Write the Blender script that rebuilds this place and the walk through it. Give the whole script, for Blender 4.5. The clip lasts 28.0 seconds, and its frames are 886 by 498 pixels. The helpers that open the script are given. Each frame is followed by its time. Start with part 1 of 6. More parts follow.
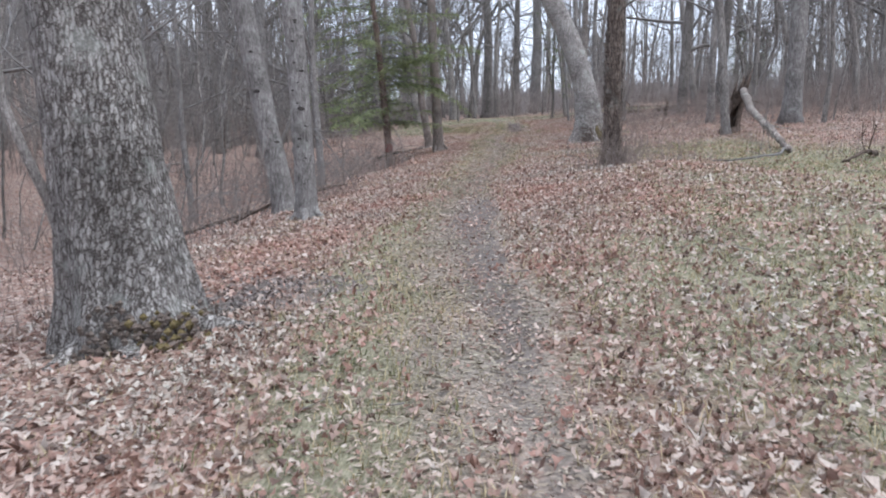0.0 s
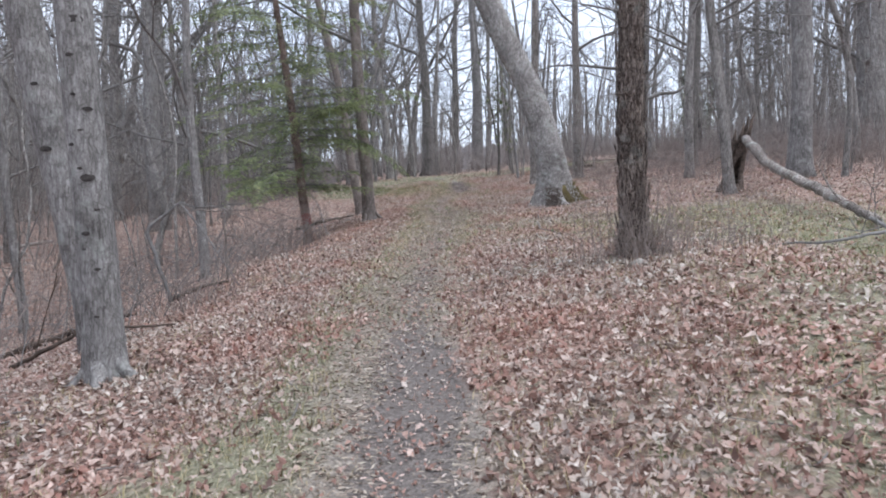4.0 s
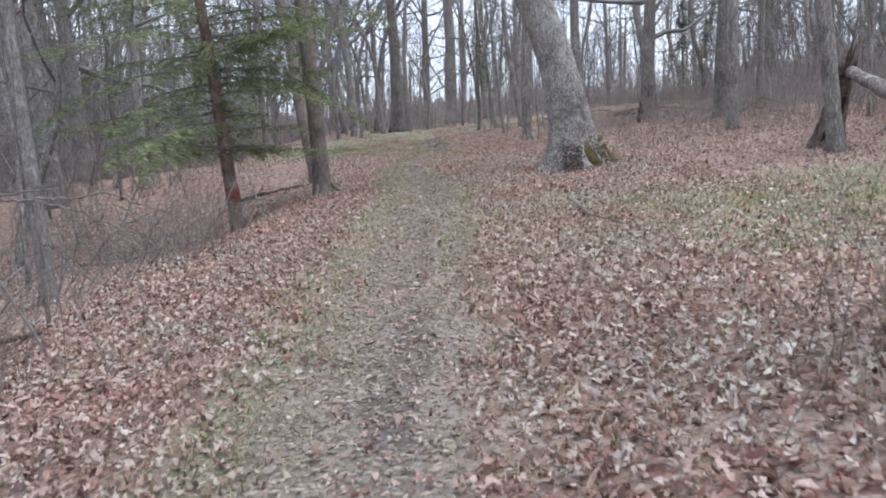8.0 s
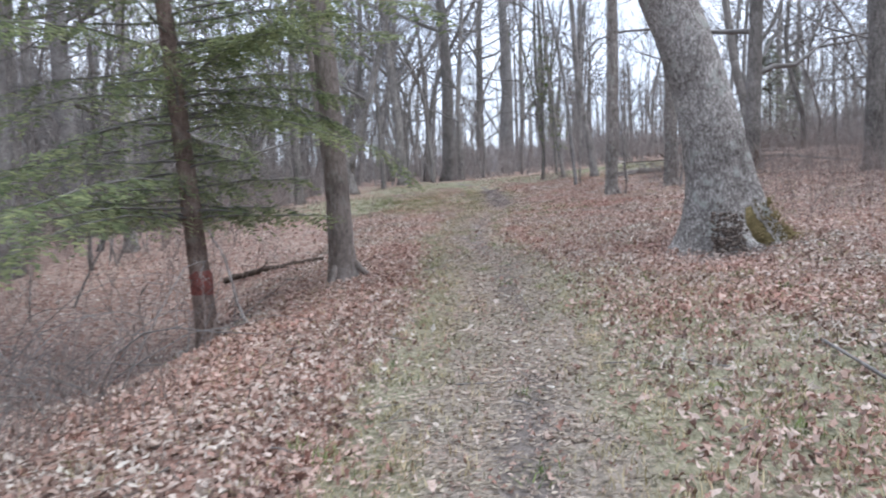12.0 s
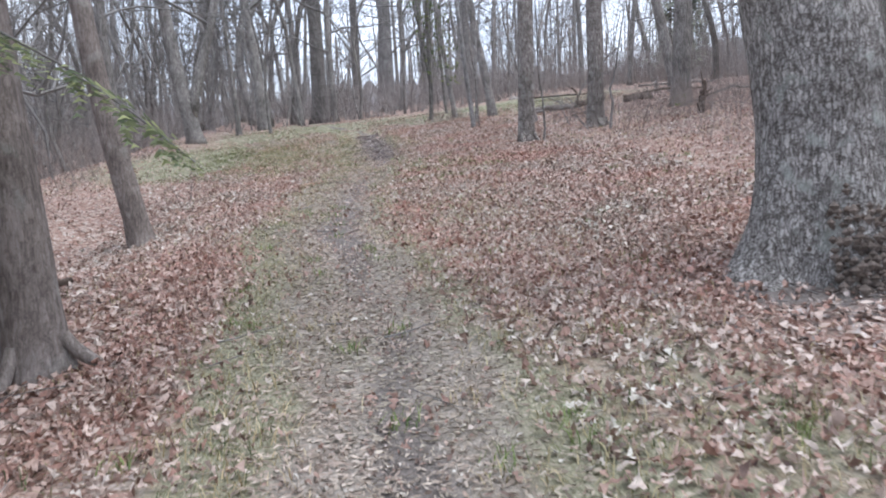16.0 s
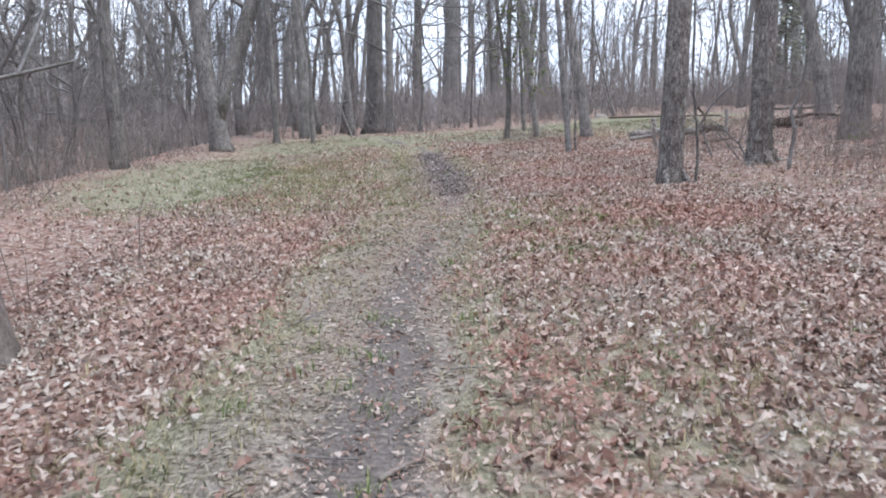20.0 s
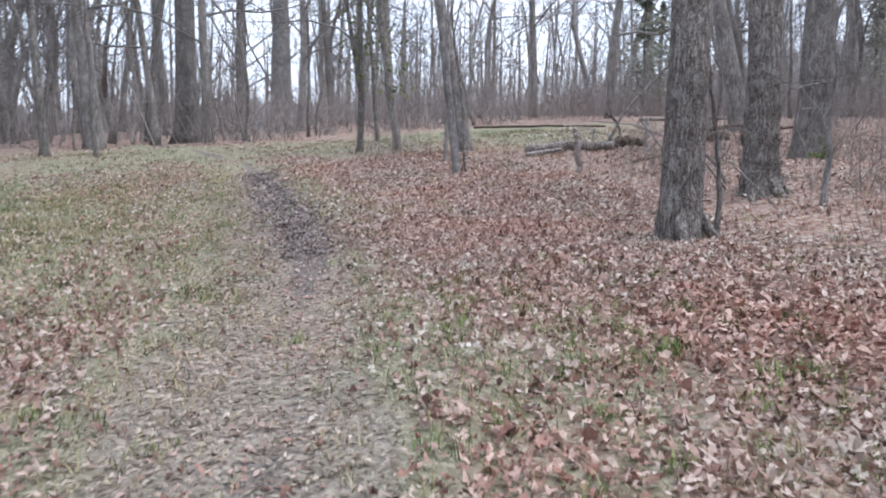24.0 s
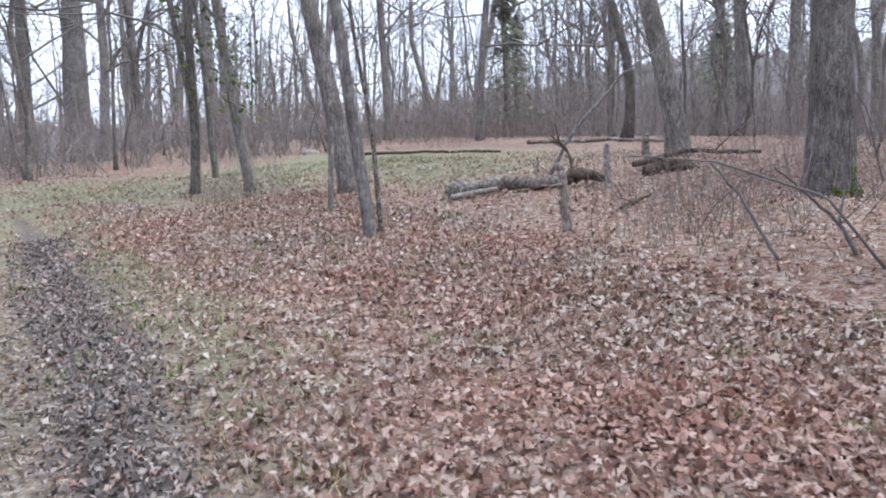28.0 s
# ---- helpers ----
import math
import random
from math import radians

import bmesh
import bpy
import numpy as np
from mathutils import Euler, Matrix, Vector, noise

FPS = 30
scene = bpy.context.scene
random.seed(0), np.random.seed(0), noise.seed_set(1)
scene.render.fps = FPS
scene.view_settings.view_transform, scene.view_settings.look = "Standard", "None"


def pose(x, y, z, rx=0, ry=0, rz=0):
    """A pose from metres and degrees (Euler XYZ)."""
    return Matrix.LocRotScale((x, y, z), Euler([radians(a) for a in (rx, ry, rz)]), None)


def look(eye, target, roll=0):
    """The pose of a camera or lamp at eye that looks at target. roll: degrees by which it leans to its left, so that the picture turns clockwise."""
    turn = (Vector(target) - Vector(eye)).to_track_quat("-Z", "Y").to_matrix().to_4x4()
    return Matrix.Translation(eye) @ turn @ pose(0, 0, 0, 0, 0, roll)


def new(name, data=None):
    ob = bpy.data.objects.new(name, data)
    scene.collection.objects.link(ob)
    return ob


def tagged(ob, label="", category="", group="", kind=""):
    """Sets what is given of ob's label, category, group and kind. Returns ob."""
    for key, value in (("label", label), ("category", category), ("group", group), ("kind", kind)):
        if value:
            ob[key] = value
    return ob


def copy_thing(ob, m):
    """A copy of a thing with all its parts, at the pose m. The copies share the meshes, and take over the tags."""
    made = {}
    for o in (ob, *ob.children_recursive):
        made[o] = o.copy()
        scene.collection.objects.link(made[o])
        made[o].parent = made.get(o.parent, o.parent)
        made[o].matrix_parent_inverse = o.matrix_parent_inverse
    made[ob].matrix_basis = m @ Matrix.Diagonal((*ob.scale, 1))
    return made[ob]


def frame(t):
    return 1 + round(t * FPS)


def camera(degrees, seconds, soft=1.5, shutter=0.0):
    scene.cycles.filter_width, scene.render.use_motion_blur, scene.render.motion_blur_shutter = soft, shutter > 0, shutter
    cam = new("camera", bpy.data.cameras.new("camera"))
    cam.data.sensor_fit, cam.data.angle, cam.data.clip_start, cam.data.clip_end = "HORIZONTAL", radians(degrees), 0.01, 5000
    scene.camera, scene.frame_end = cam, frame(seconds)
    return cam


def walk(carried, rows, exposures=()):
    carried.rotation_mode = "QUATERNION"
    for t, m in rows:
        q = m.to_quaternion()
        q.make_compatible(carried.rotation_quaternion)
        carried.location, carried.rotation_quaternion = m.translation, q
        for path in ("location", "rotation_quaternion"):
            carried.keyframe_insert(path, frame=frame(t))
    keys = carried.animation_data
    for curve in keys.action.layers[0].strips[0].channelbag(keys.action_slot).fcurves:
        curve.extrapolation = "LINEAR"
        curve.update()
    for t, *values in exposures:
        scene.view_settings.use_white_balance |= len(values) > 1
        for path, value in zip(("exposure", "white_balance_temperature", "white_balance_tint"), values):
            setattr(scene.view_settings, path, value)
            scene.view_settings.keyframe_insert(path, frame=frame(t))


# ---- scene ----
cam = camera(60.83, 28.0, soft=1.9, shutter=0.25)
PATH = [
    (0, look((-0.000, 0.000, 2.025), (-0.002, 9.937, 0.906), 0.67)),
    (0.5, look((0.002, 0.688, 2.066), (0.225, 10.613, 0.869), 1.03)),
    (1, look((0.064, 1.397, 2.123), (0.224, 11.346, 1.125), -0.08)),
    (1.5, look((0.132, 2.068, 2.184), (0.348, 11.982, 0.895), -0.15)),
    (2, look((0.167, 2.733, 2.239), (0.516, 12.689, 1.368), 0.43)),
    (2.5, look((0.183, 3.393, 2.311), (0.130, 13.361, 1.508), -0.72)),
    (3, look((0.170, 4.094, 2.382), (1.074, 14.030, 1.704), -1.32)),
    (3.5, look((0.203, 4.763, 2.442), (0.942, 14.732, 2.178), -0.90)),
    (5.5, look((0.275, 7.321, 2.490), (1.254, 17.221, 1.476), -0.11)),
    (6, look((0.266, 8.064, 2.560), (1.758, 17.932, 1.938), -2.78)),
    (6.5, look((0.300, 8.775, 2.594), (1.639, 18.652, 1.790), -2.16)),
    (7, look((0.336, 9.531, 2.655), (1.761, 19.383, 1.698), -2.06)),
    (7.5, look((0.400, 10.230, 2.711), (1.942, 20.101, 2.277), -1.68)),
    (8, look((0.462, 10.951, 2.777), (1.587, 20.841, 1.814), -1.77)),
    (8.5, look((0.518, 11.634, 2.856), (2.010, 21.474, 1.873), -1.34)),
    (9, look((0.601, 12.319, 2.946), (1.959, 22.192, 2.122), -1.76)),
    (9.5, look((0.637, 13.004, 3.006), (1.889, 22.886, 2.123), -1.16)),
    (10, look((0.675, 13.715, 3.073), (1.337, 23.640, 2.038), -2.47)),
    (10.5, look((0.641, 14.361, 3.128), (0.710, 24.312, 2.146), -3.78)),
    (11, look((0.638, 15.023, 3.181), (0.067, 24.945, 2.074), -2.16)),
    (11.5, look((0.609, 15.669, 3.208), (0.564, 25.639, 2.431), -0.20)),
    (12, look((0.657, 16.345, 3.241), (1.170, 26.326, 2.900), -0.97)),
    (12.5, look((0.736, 17.033, 3.269), (2.699, 26.825, 2.752), -0.65)),
    (14.5, look((1.160, 19.923, 3.508), (3.485, 29.613, 2.670), -0.49)),
    (15, look((1.230, 20.618, 3.574), (3.762, 30.253, 2.703), -0.40)),
    (15.5, look((1.342, 21.277, 3.651), (3.530, 30.984, 2.656), -0.71)),
    (16, look((1.393, 21.975, 3.713), (3.387, 31.701, 2.520), -2.56)),
    (16.5, look((1.494, 22.600, 3.781), (3.193, 32.415, 2.899), -1.50)),
    (17, look((1.577, 23.303, 3.833), (3.686, 33.014, 2.717), 0.81)),
    (17.5, look((1.656, 24.028, 3.868), (3.665, 33.798, 3.154), 0.24)),
    (18, look((1.697, 24.762, 3.929), (3.539, 34.557, 3.119), 0.46)),
    (18.5, look((1.781, 25.458, 3.977), (3.706, 35.242, 3.223), -1.20)),
    (19, look((1.833, 26.168, 4.040), (3.775, 35.918, 2.958), 0.21)),
    (19.5, look((1.819, 26.851, 4.094), (3.188, 36.706, 3.095), -0.79)),
    (20, look((1.839, 27.590, 4.141), (3.212, 37.442, 3.114), 0.68)),
    (20.5, look((1.849, 28.277, 4.173), (4.013, 37.916, 2.618), -1.02)),
    (21, look((1.894, 29.011, 4.221), (4.149, 38.665, 2.911), -0.47)),
    (21.5, look((1.934, 29.660, 4.262), (4.485, 39.251, 3.035), 0.29)),
    (23.5, look((2.371, 32.345, 4.425), (4.794, 41.989, 3.367), -0.23)),
    (24, look((2.442, 32.971, 4.471), (5.956, 42.292, 3.588), 0.51)),
    (24.5, look((2.487, 33.567, 4.536), (6.226, 42.810, 3.768), -0.20)),
    (25, look((2.551, 34.172, 4.614), (6.679, 43.208, 3.469), -0.42)),
    (25.5, look((2.690, 34.757, 4.684), (6.628, 43.849, 3.333), -1.63)),
    (26, look((2.810, 35.362, 4.763), (6.718, 44.503, 3.688), -1.68)),
    (26.5, look((2.992, 35.966, 4.815), (6.966, 45.108, 4.023), -0.52)),
    (27, look((3.098, 36.621, 4.883), (7.558, 45.513, 3.861), -1.81)),
    (27.5, look((3.227, 37.200, 4.932), (8.319, 45.785, 4.328), -0.97)),
    (28, look((3.260, 37.800, 5.002), (8.829, 46.081, 4.359), -1.48)),
]
walk(cam, PATH, exposures=[(0.0, 0.72, 6000, 10), (9.0, 0.76, 5950, 10), (15.0, 1.0, 5900, 10), (21.0, 0.98, 5900, 10), (28.0, 0.97, 5950, 11)])

# ---------------------------------------------------------------- light
world = bpy.data.worlds.new("overcast")
scene.world = world
world.use_nodes = True
wn, wl = world.node_tree.nodes, world.node_tree.links
wn.clear()
sky = wn.new("ShaderNodeTexSky")
sky.sky_type = "NISHITA"
sky.sun_disc = False
sky.sun_elevation = radians(72)
sky.sun_rotation = radians(120)
sky.dust_density = 4.0
sky.air_density = 1.0
skybg = wn.new("ShaderNodeBackground")
skybg.inputs["Strength"].default_value = 0.05
wl.new(sky.outputs[0], skybg.inputs["Color"])
cloud_co = wn.new("ShaderNodeTexCoord")
cloud = wn.new("ShaderNodeTexNoise")
cloud.inputs["Scale"].default_value = 3.0
cloud.inputs["Detail"].default_value = 5.0
wl.new(cloud_co.outputs["Generated"], cloud.inputs["Vector"])
cloud_ramp = wn.new("ShaderNodeValToRGB")
cloud_ramp.color_ramp.elements[0].position = 0.3
cloud_ramp.color_ramp.elements[0].color = (0.68, 0.74, 0.86, 1)
cloud_ramp.color_ramp.elements[1].position = 0.7
cloud_ramp.color_ramp.elements[1].color = (0.92, 0.94, 1.0, 1)
wl.new(cloud.outputs["Fac"], cloud_ramp.inputs["Fac"])
cloudbg = wn.new("ShaderNodeBackground")
cloudbg.inputs["Strength"].default_value = 0.83
wl.new(cloud_ramp.outputs[0], cloudbg.inputs["Color"])
addbg = wn.new("ShaderNodeAddShader")
wl.new(skybg.outputs[0], addbg.inputs[0])
wl.new(cloudbg.outputs[0], addbg.inputs[1])
wout = wn.new("ShaderNodeOutputWorld")
wl.new(addbg.outputs[0], wout.inputs["Surface"])
sun = new("sun", bpy.data.lights.new("sun", "SUN"))
sun.data.energy = 1.15
sun.data.angle = radians(35)
sun.data.color = (1.0, 0.96, 0.9)
sun.matrix_world = look((17, 10, 60), (0, 20, 0))

# ---------------------------------------------------------------- materials


def shader(name, rough=0.9, spec=0.2):
    m = bpy.data.materials.new(name)
    m.use_nodes = True
    nt = m.node_tree
    b = nt.nodes["Principled BSDF"]
    b.inputs["Roughness"].default_value = rough
    b.inputs["Specular IOR Level"].default_value = spec
    return m, nt.nodes, nt.links, b


def ramp(nodes, stops, mode="LINEAR"):
    r = nodes.new("ShaderNodeValToRGB")
    cr = r.color_ramp
    cr.interpolation = mode
    cr.elements[0].position, cr.elements[0].color = stops[0][0], (*stops[0][1], 1)
    cr.elements[1].position, cr.elements[1].color = stops[-1][0], (*stops[-1][1], 1)
    for p, c in stops[1:-1]:
        cr.elements.new(p).color = (*c, 1)
    return r


def coords(nodes, links, kind, scale):
    tc = nodes.new("ShaderNodeTexCoord")
    mp = nodes.new("ShaderNodeMapping")
    mp.inputs["Scale"].default_value = scale
    links.new(tc.outputs[kind], mp.inputs["Vector"])
    return mp.outputs[0]


def tex_noise(nodes, links, vec, scale, detail=4, rough=0.6):
    n = nodes.new("ShaderNodeTexNoise")
    n.inputs["Scale"].default_value = scale
    n.inputs["Detail"].default_value = detail
    n.inputs["Roughness"].default_value = rough
    links.new(vec, n.inputs["Vector"])
    return n


def mixc(nodes, links, fac, a, b, blend="MIX"):
    mx = nodes.new("ShaderNodeMix")
    mx.data_type, mx.blend_type = "RGBA", blend
    for sock, v in ((mx.inputs[0], fac), (mx.inputs[6], a), (mx.inputs[7], b)):
        if isinstance(v, (int, float)):
            sock.default_value = v
        elif isinstance(v, tuple):
            sock.default_value = (*v, 1)
        else:
            links.new(v, sock)
    return mx.outputs[2]


def calc(nodes, links, op, a, b=0.0, clamp=False):
    n = nodes.new("ShaderNodeMath")
    n.operation, n.use_clamp = op, clamp
    for sock, v in ((n.inputs[0], a), (n.inputs[1], b)):
        if isinstance(v, (int, float)):
            sock.default_value = v
        else:
            links.new(v, sock)
    return n.outputs[0]


def bump(nodes, links, bsdf, height_out, strength, dist):
    bp = nodes.new("ShaderNodeBump")
    bp.inputs["Strength"].default_value = strength
    bp.inputs["Distance"].default_value = dist
    links.new(height_out, bp.inputs["Height"])
    links.new(bp.outputs[0], bsdf.inputs["Normal"])


LEAF_STOPS = [(0.0, (0.125, 0.086, 0.074)), (0.14, (0.225, 0.142, 0.115)), (0.3, (0.35, 0.218, 0.18)), (0.46, (0.42, 0.305, 0.262)),
              (0.66, (0.49, 0.405, 0.362)), (0.86, (0.575, 0.505, 0.46)), (1.0, (0.68, 0.625, 0.58))]


def ground_material():
    m, n, l, b = shader("leaf_strewn_soil", 0.95, 0.1)
    vec = coords(n, l, "Object", (1, 1, 1))
    warp = tex_noise(n, l, vec, 5.0, 2)
    wv = n.new("ShaderNodeVectorMath")
    wv.operation = "MULTIPLY_ADD"
    l.new(warp.outputs["Color"], wv.inputs[0])
    wv.inputs[1].default_value = (0.12, 0.12, 0.12)
    l.new(vec, wv.inputs[2])
    v1 = n.new("ShaderNodeTexVoronoi")
    v1.inputs["Scale"].default_value = 15.0
    l.new(wv.outputs[0], v1.inputs["Vector"])
    v2 = n.new("ShaderNodeTexVoronoi")
    v2.inputs["Scale"].default_value = 34.0
    l.new(wv.outputs[0], v2.inputs["Vector"])
    sep = n.new("ShaderNodeSeparateColor")
    l.new(v1.outputs["Color"], sep.inputs[0])
    sep2 = n.new("ShaderNodeSeparateColor")
    l.new(v2.outputs["Color"], sep2.inputs[0])
    both = calc(n, l, "ADD", calc(n, l, "MULTIPLY", sep.outputs[0], 0.6), calc(n, l, "MULTIPLY", sep2.outputs[1], 0.4))
    cr = ramp(n, LEAF_STOPS)
    l.new(both, cr.inputs[0])
    dark = ramp(n, [(0.0, (1, 1, 1)), (0.55, (0.8, 0.78, 0.76)), (0.9, (0.3, 0.27, 0.25))])
    l.new(v2.outputs["Distance"], dark.inputs[0])
    litter = mixc(n, l, 0.7, cr.outputs[0], dark.outputs[0], "MULTIPLY")
    big = tex_noise(n, l, vec, 0.45, 4)
    tone = ramp(n, [(0.3, (0.78, 0.74, 0.74)), (0.7, (1.1, 1.05, 1.0))])
    l.new(big.outputs["Fac"], tone.inputs[0])
    litter = mixc(n, l, 1.0, litter, tone.outputs[0], "MULTIPLY")
    fine = tex_noise(n, l, vec, 38.0, 6, 0.7)
    soil = ramp(n, [(0.25, (0.085, 0.072, 0.066)), (0.5, (0.165, 0.145, 0.132)), (0.78, (0.33, 0.295, 0.265))])
    l.new(fine.outputs["Fac"], soil.inputs[0])
    straw_co = coords(n, l, "Object", (60, 18, 20))
    straw_n = tex_noise(n, l, straw_co, 1.0, 4, 0.7)
    turf = ramp(n, [(0.3, (0.125, 0.122, 0.075)), (0.5, (0.25, 0.24, 0.165)), (0.7, (0.42, 0.395, 0.30))])
    l.new(straw_n.outputs["Fac"], turf.inputs[0])
    ga = n.new("ShaderNodeAttribute")
    ga.attribute_name = "turf"
    ba = n.new("ShaderNodeAttribute")
    ba.attribute_name = "bare"
    brk = tex_noise(n, l, vec, 3.2, 6, 0.65)
    gm = calc(n, l, "SUBTRACT", calc(n, l, "ADD", calc(n, l, "MULTIPLY", ga.outputs["Fac"], 1.25), brk.outputs["Fac"]), 0.72)
    gm = calc(n, l, "MULTIPLY", gm, 3.2, True)
    bm_ = calc(n, l, "SUBTRACT", calc(n, l, "ADD", calc(n, l, "MULTIPLY", ba.outputs["Fac"], 1.15), brk.outputs["Fac"]), 0.85)
    bm_ = calc(n, l, "MULTIPLY", bm_, 3.0, True)
    litter = mixc(n, l, 1.0, litter, (0.87, 0.88, 0.87), "MULTIPLY")
    ta = n.new("ShaderNodeAttribute")
    ta.attribute_name = "trail"
    trodden_c = ramp(n, [(0.28, (0.175, 0.15, 0.128)), (0.5, (0.315, 0.278, 0.238)), (0.74, (0.49, 0.445, 0.39))])
    l.new(fine.outputs["Fac"], trodden_c.inputs[0])
    tm = calc(n, l, "SUBTRACT", calc(n, l, "ADD", calc(n, l, "MULTIPLY", ta.outputs["Fac"], 1.2), calc(n, l, "MULTIPLY", brk.outputs["Fac"], 1.2)), 1.0)
    tm = calc(n, l, "MULTIPLY", tm, 2.2, True)
    col = mixc(n, l, gm, litter, turf.outputs[0])
    col = mixc(n, l, tm, col, trodden_c.outputs[0])
    col = mixc(n, l, bm_, col, soil.outputs[0])
    l.new(col, b.inputs["Base Color"])
    hgt = calc(n, l, "ADD", both, calc(n, l, "MULTIPLY", fine.outputs["Fac"], 0.8))
    bump(n, l, b, hgt, 0.8, 0.03)
    return m


def leaf_material():
    m, n, l, b = shader("dead_leaf", 0.58, 0.45)
    geo = n.new("ShaderNodeNewGeometry")
    oi = n.new("ShaderNodeObjectInfo")
    r = calc(n, l, "FRACT", calc(n, l, "ADD", geo.outputs["Random Per Island"], oi.outputs["Random"]))
    cr = ramp(n, LEAF_STOPS)
    l.new(r, cr.inputs[0])
    vec = coords(n, l, "Object", (1, 1, 1))
    grain = tex_noise(n, l, vec, 55.0, 3)
    gr = ramp(n, [(0.3, (0.72, 0.68, 0.66)), (0.7, (1.12, 1.08, 1.05))])
    l.new(grain.outputs["Fac"], gr.inputs[0])
    col = mixc(n, l, 1.0, cr.outputs[0], gr.outputs[0], "MULTIPLY")
    big = tex_noise(n, l, vec, 0.6, 4)
    tone = ramp(n, [(0.34, (1.0, 0.84, 0.79)), (0.5, (0.97, 0.95, 0.925)), (0.66, (0.93, 1.02, 1.0))])
    l.new(big.outputs["Fac"], tone.inputs[0])
    col = mixc(n, l, 1.0, col, tone.outputs[0], "MULTIPLY")
    l.new(col, b.inputs["Base Color"])
    tr = n.new("ShaderNodeBsdfTranslucent")
    l.new(col, tr.inputs["Color"])
    ms = n.new("ShaderNodeMixShader")
    ms.inputs[0].default_value = 0.22
    l.new(b.outputs[0], ms.inputs[1])
    l.new(tr.outputs[0], ms.inputs[2])
    l.new(ms.outputs[0], n["Material Output"].inputs["Surface"])
    return m


def wet_leaf_material():
    m, n, l, b = shader("wet_trodden_leaf", 0.45, 0.4)
    geo = n.new("ShaderNodeNewGeometry")
    cr = ramp(n, [(0.0, (0.085, 0.068, 0.062)), (0.5, (0.19, 0.155, 0.14)), (0.85, (0.30, 0.25, 0.225)), (1.0, (0.42, 0.37, 0.34))])
    l.new(geo.outputs["Random Per Island"], cr.inputs[0])
    l.new(cr.outputs[0], b.inputs["Base Color"])
    return m


def blade_material(name, stops, trans=0.2):
    m, n, l, b = shader(name, 0.7, 0.2)
    geo = n.new("ShaderNodeNewGeometry")
    cr = ramp(n, stops)
    l.new(geo.outputs["Random Per Island"], cr.inputs[0])
    vec = coords(n, l, "Object", (1, 1, 1))
    big = tex_noise(n, l, vec, 1.3, 3)
    tone = ramp(n, [(0.3, (0.75, 0.8, 0.7)), (0.7, (1.15, 1.08, 1.05))])
    l.new(big.outputs["Fac"], tone.inputs[0])
    col = mixc(n, l, 1.0, cr.outputs[0], tone.outputs[0], "MULTIPLY")
    l.new(col, b.inputs["Base Color"])
    tr = n.new("ShaderNodeBsdfTranslucent")
    l.new(col, tr.inputs["Color"])
    ms = n.new("ShaderNodeMixShader")
    ms.inputs[0].default_value = trans
    l.new(b.outputs[0], ms.inputs[1])
    l.new(tr.outputs[0], ms.inputs[2])
    l.new(ms.outputs[0], n["Material Output"].inputs["Surface"])
    return m


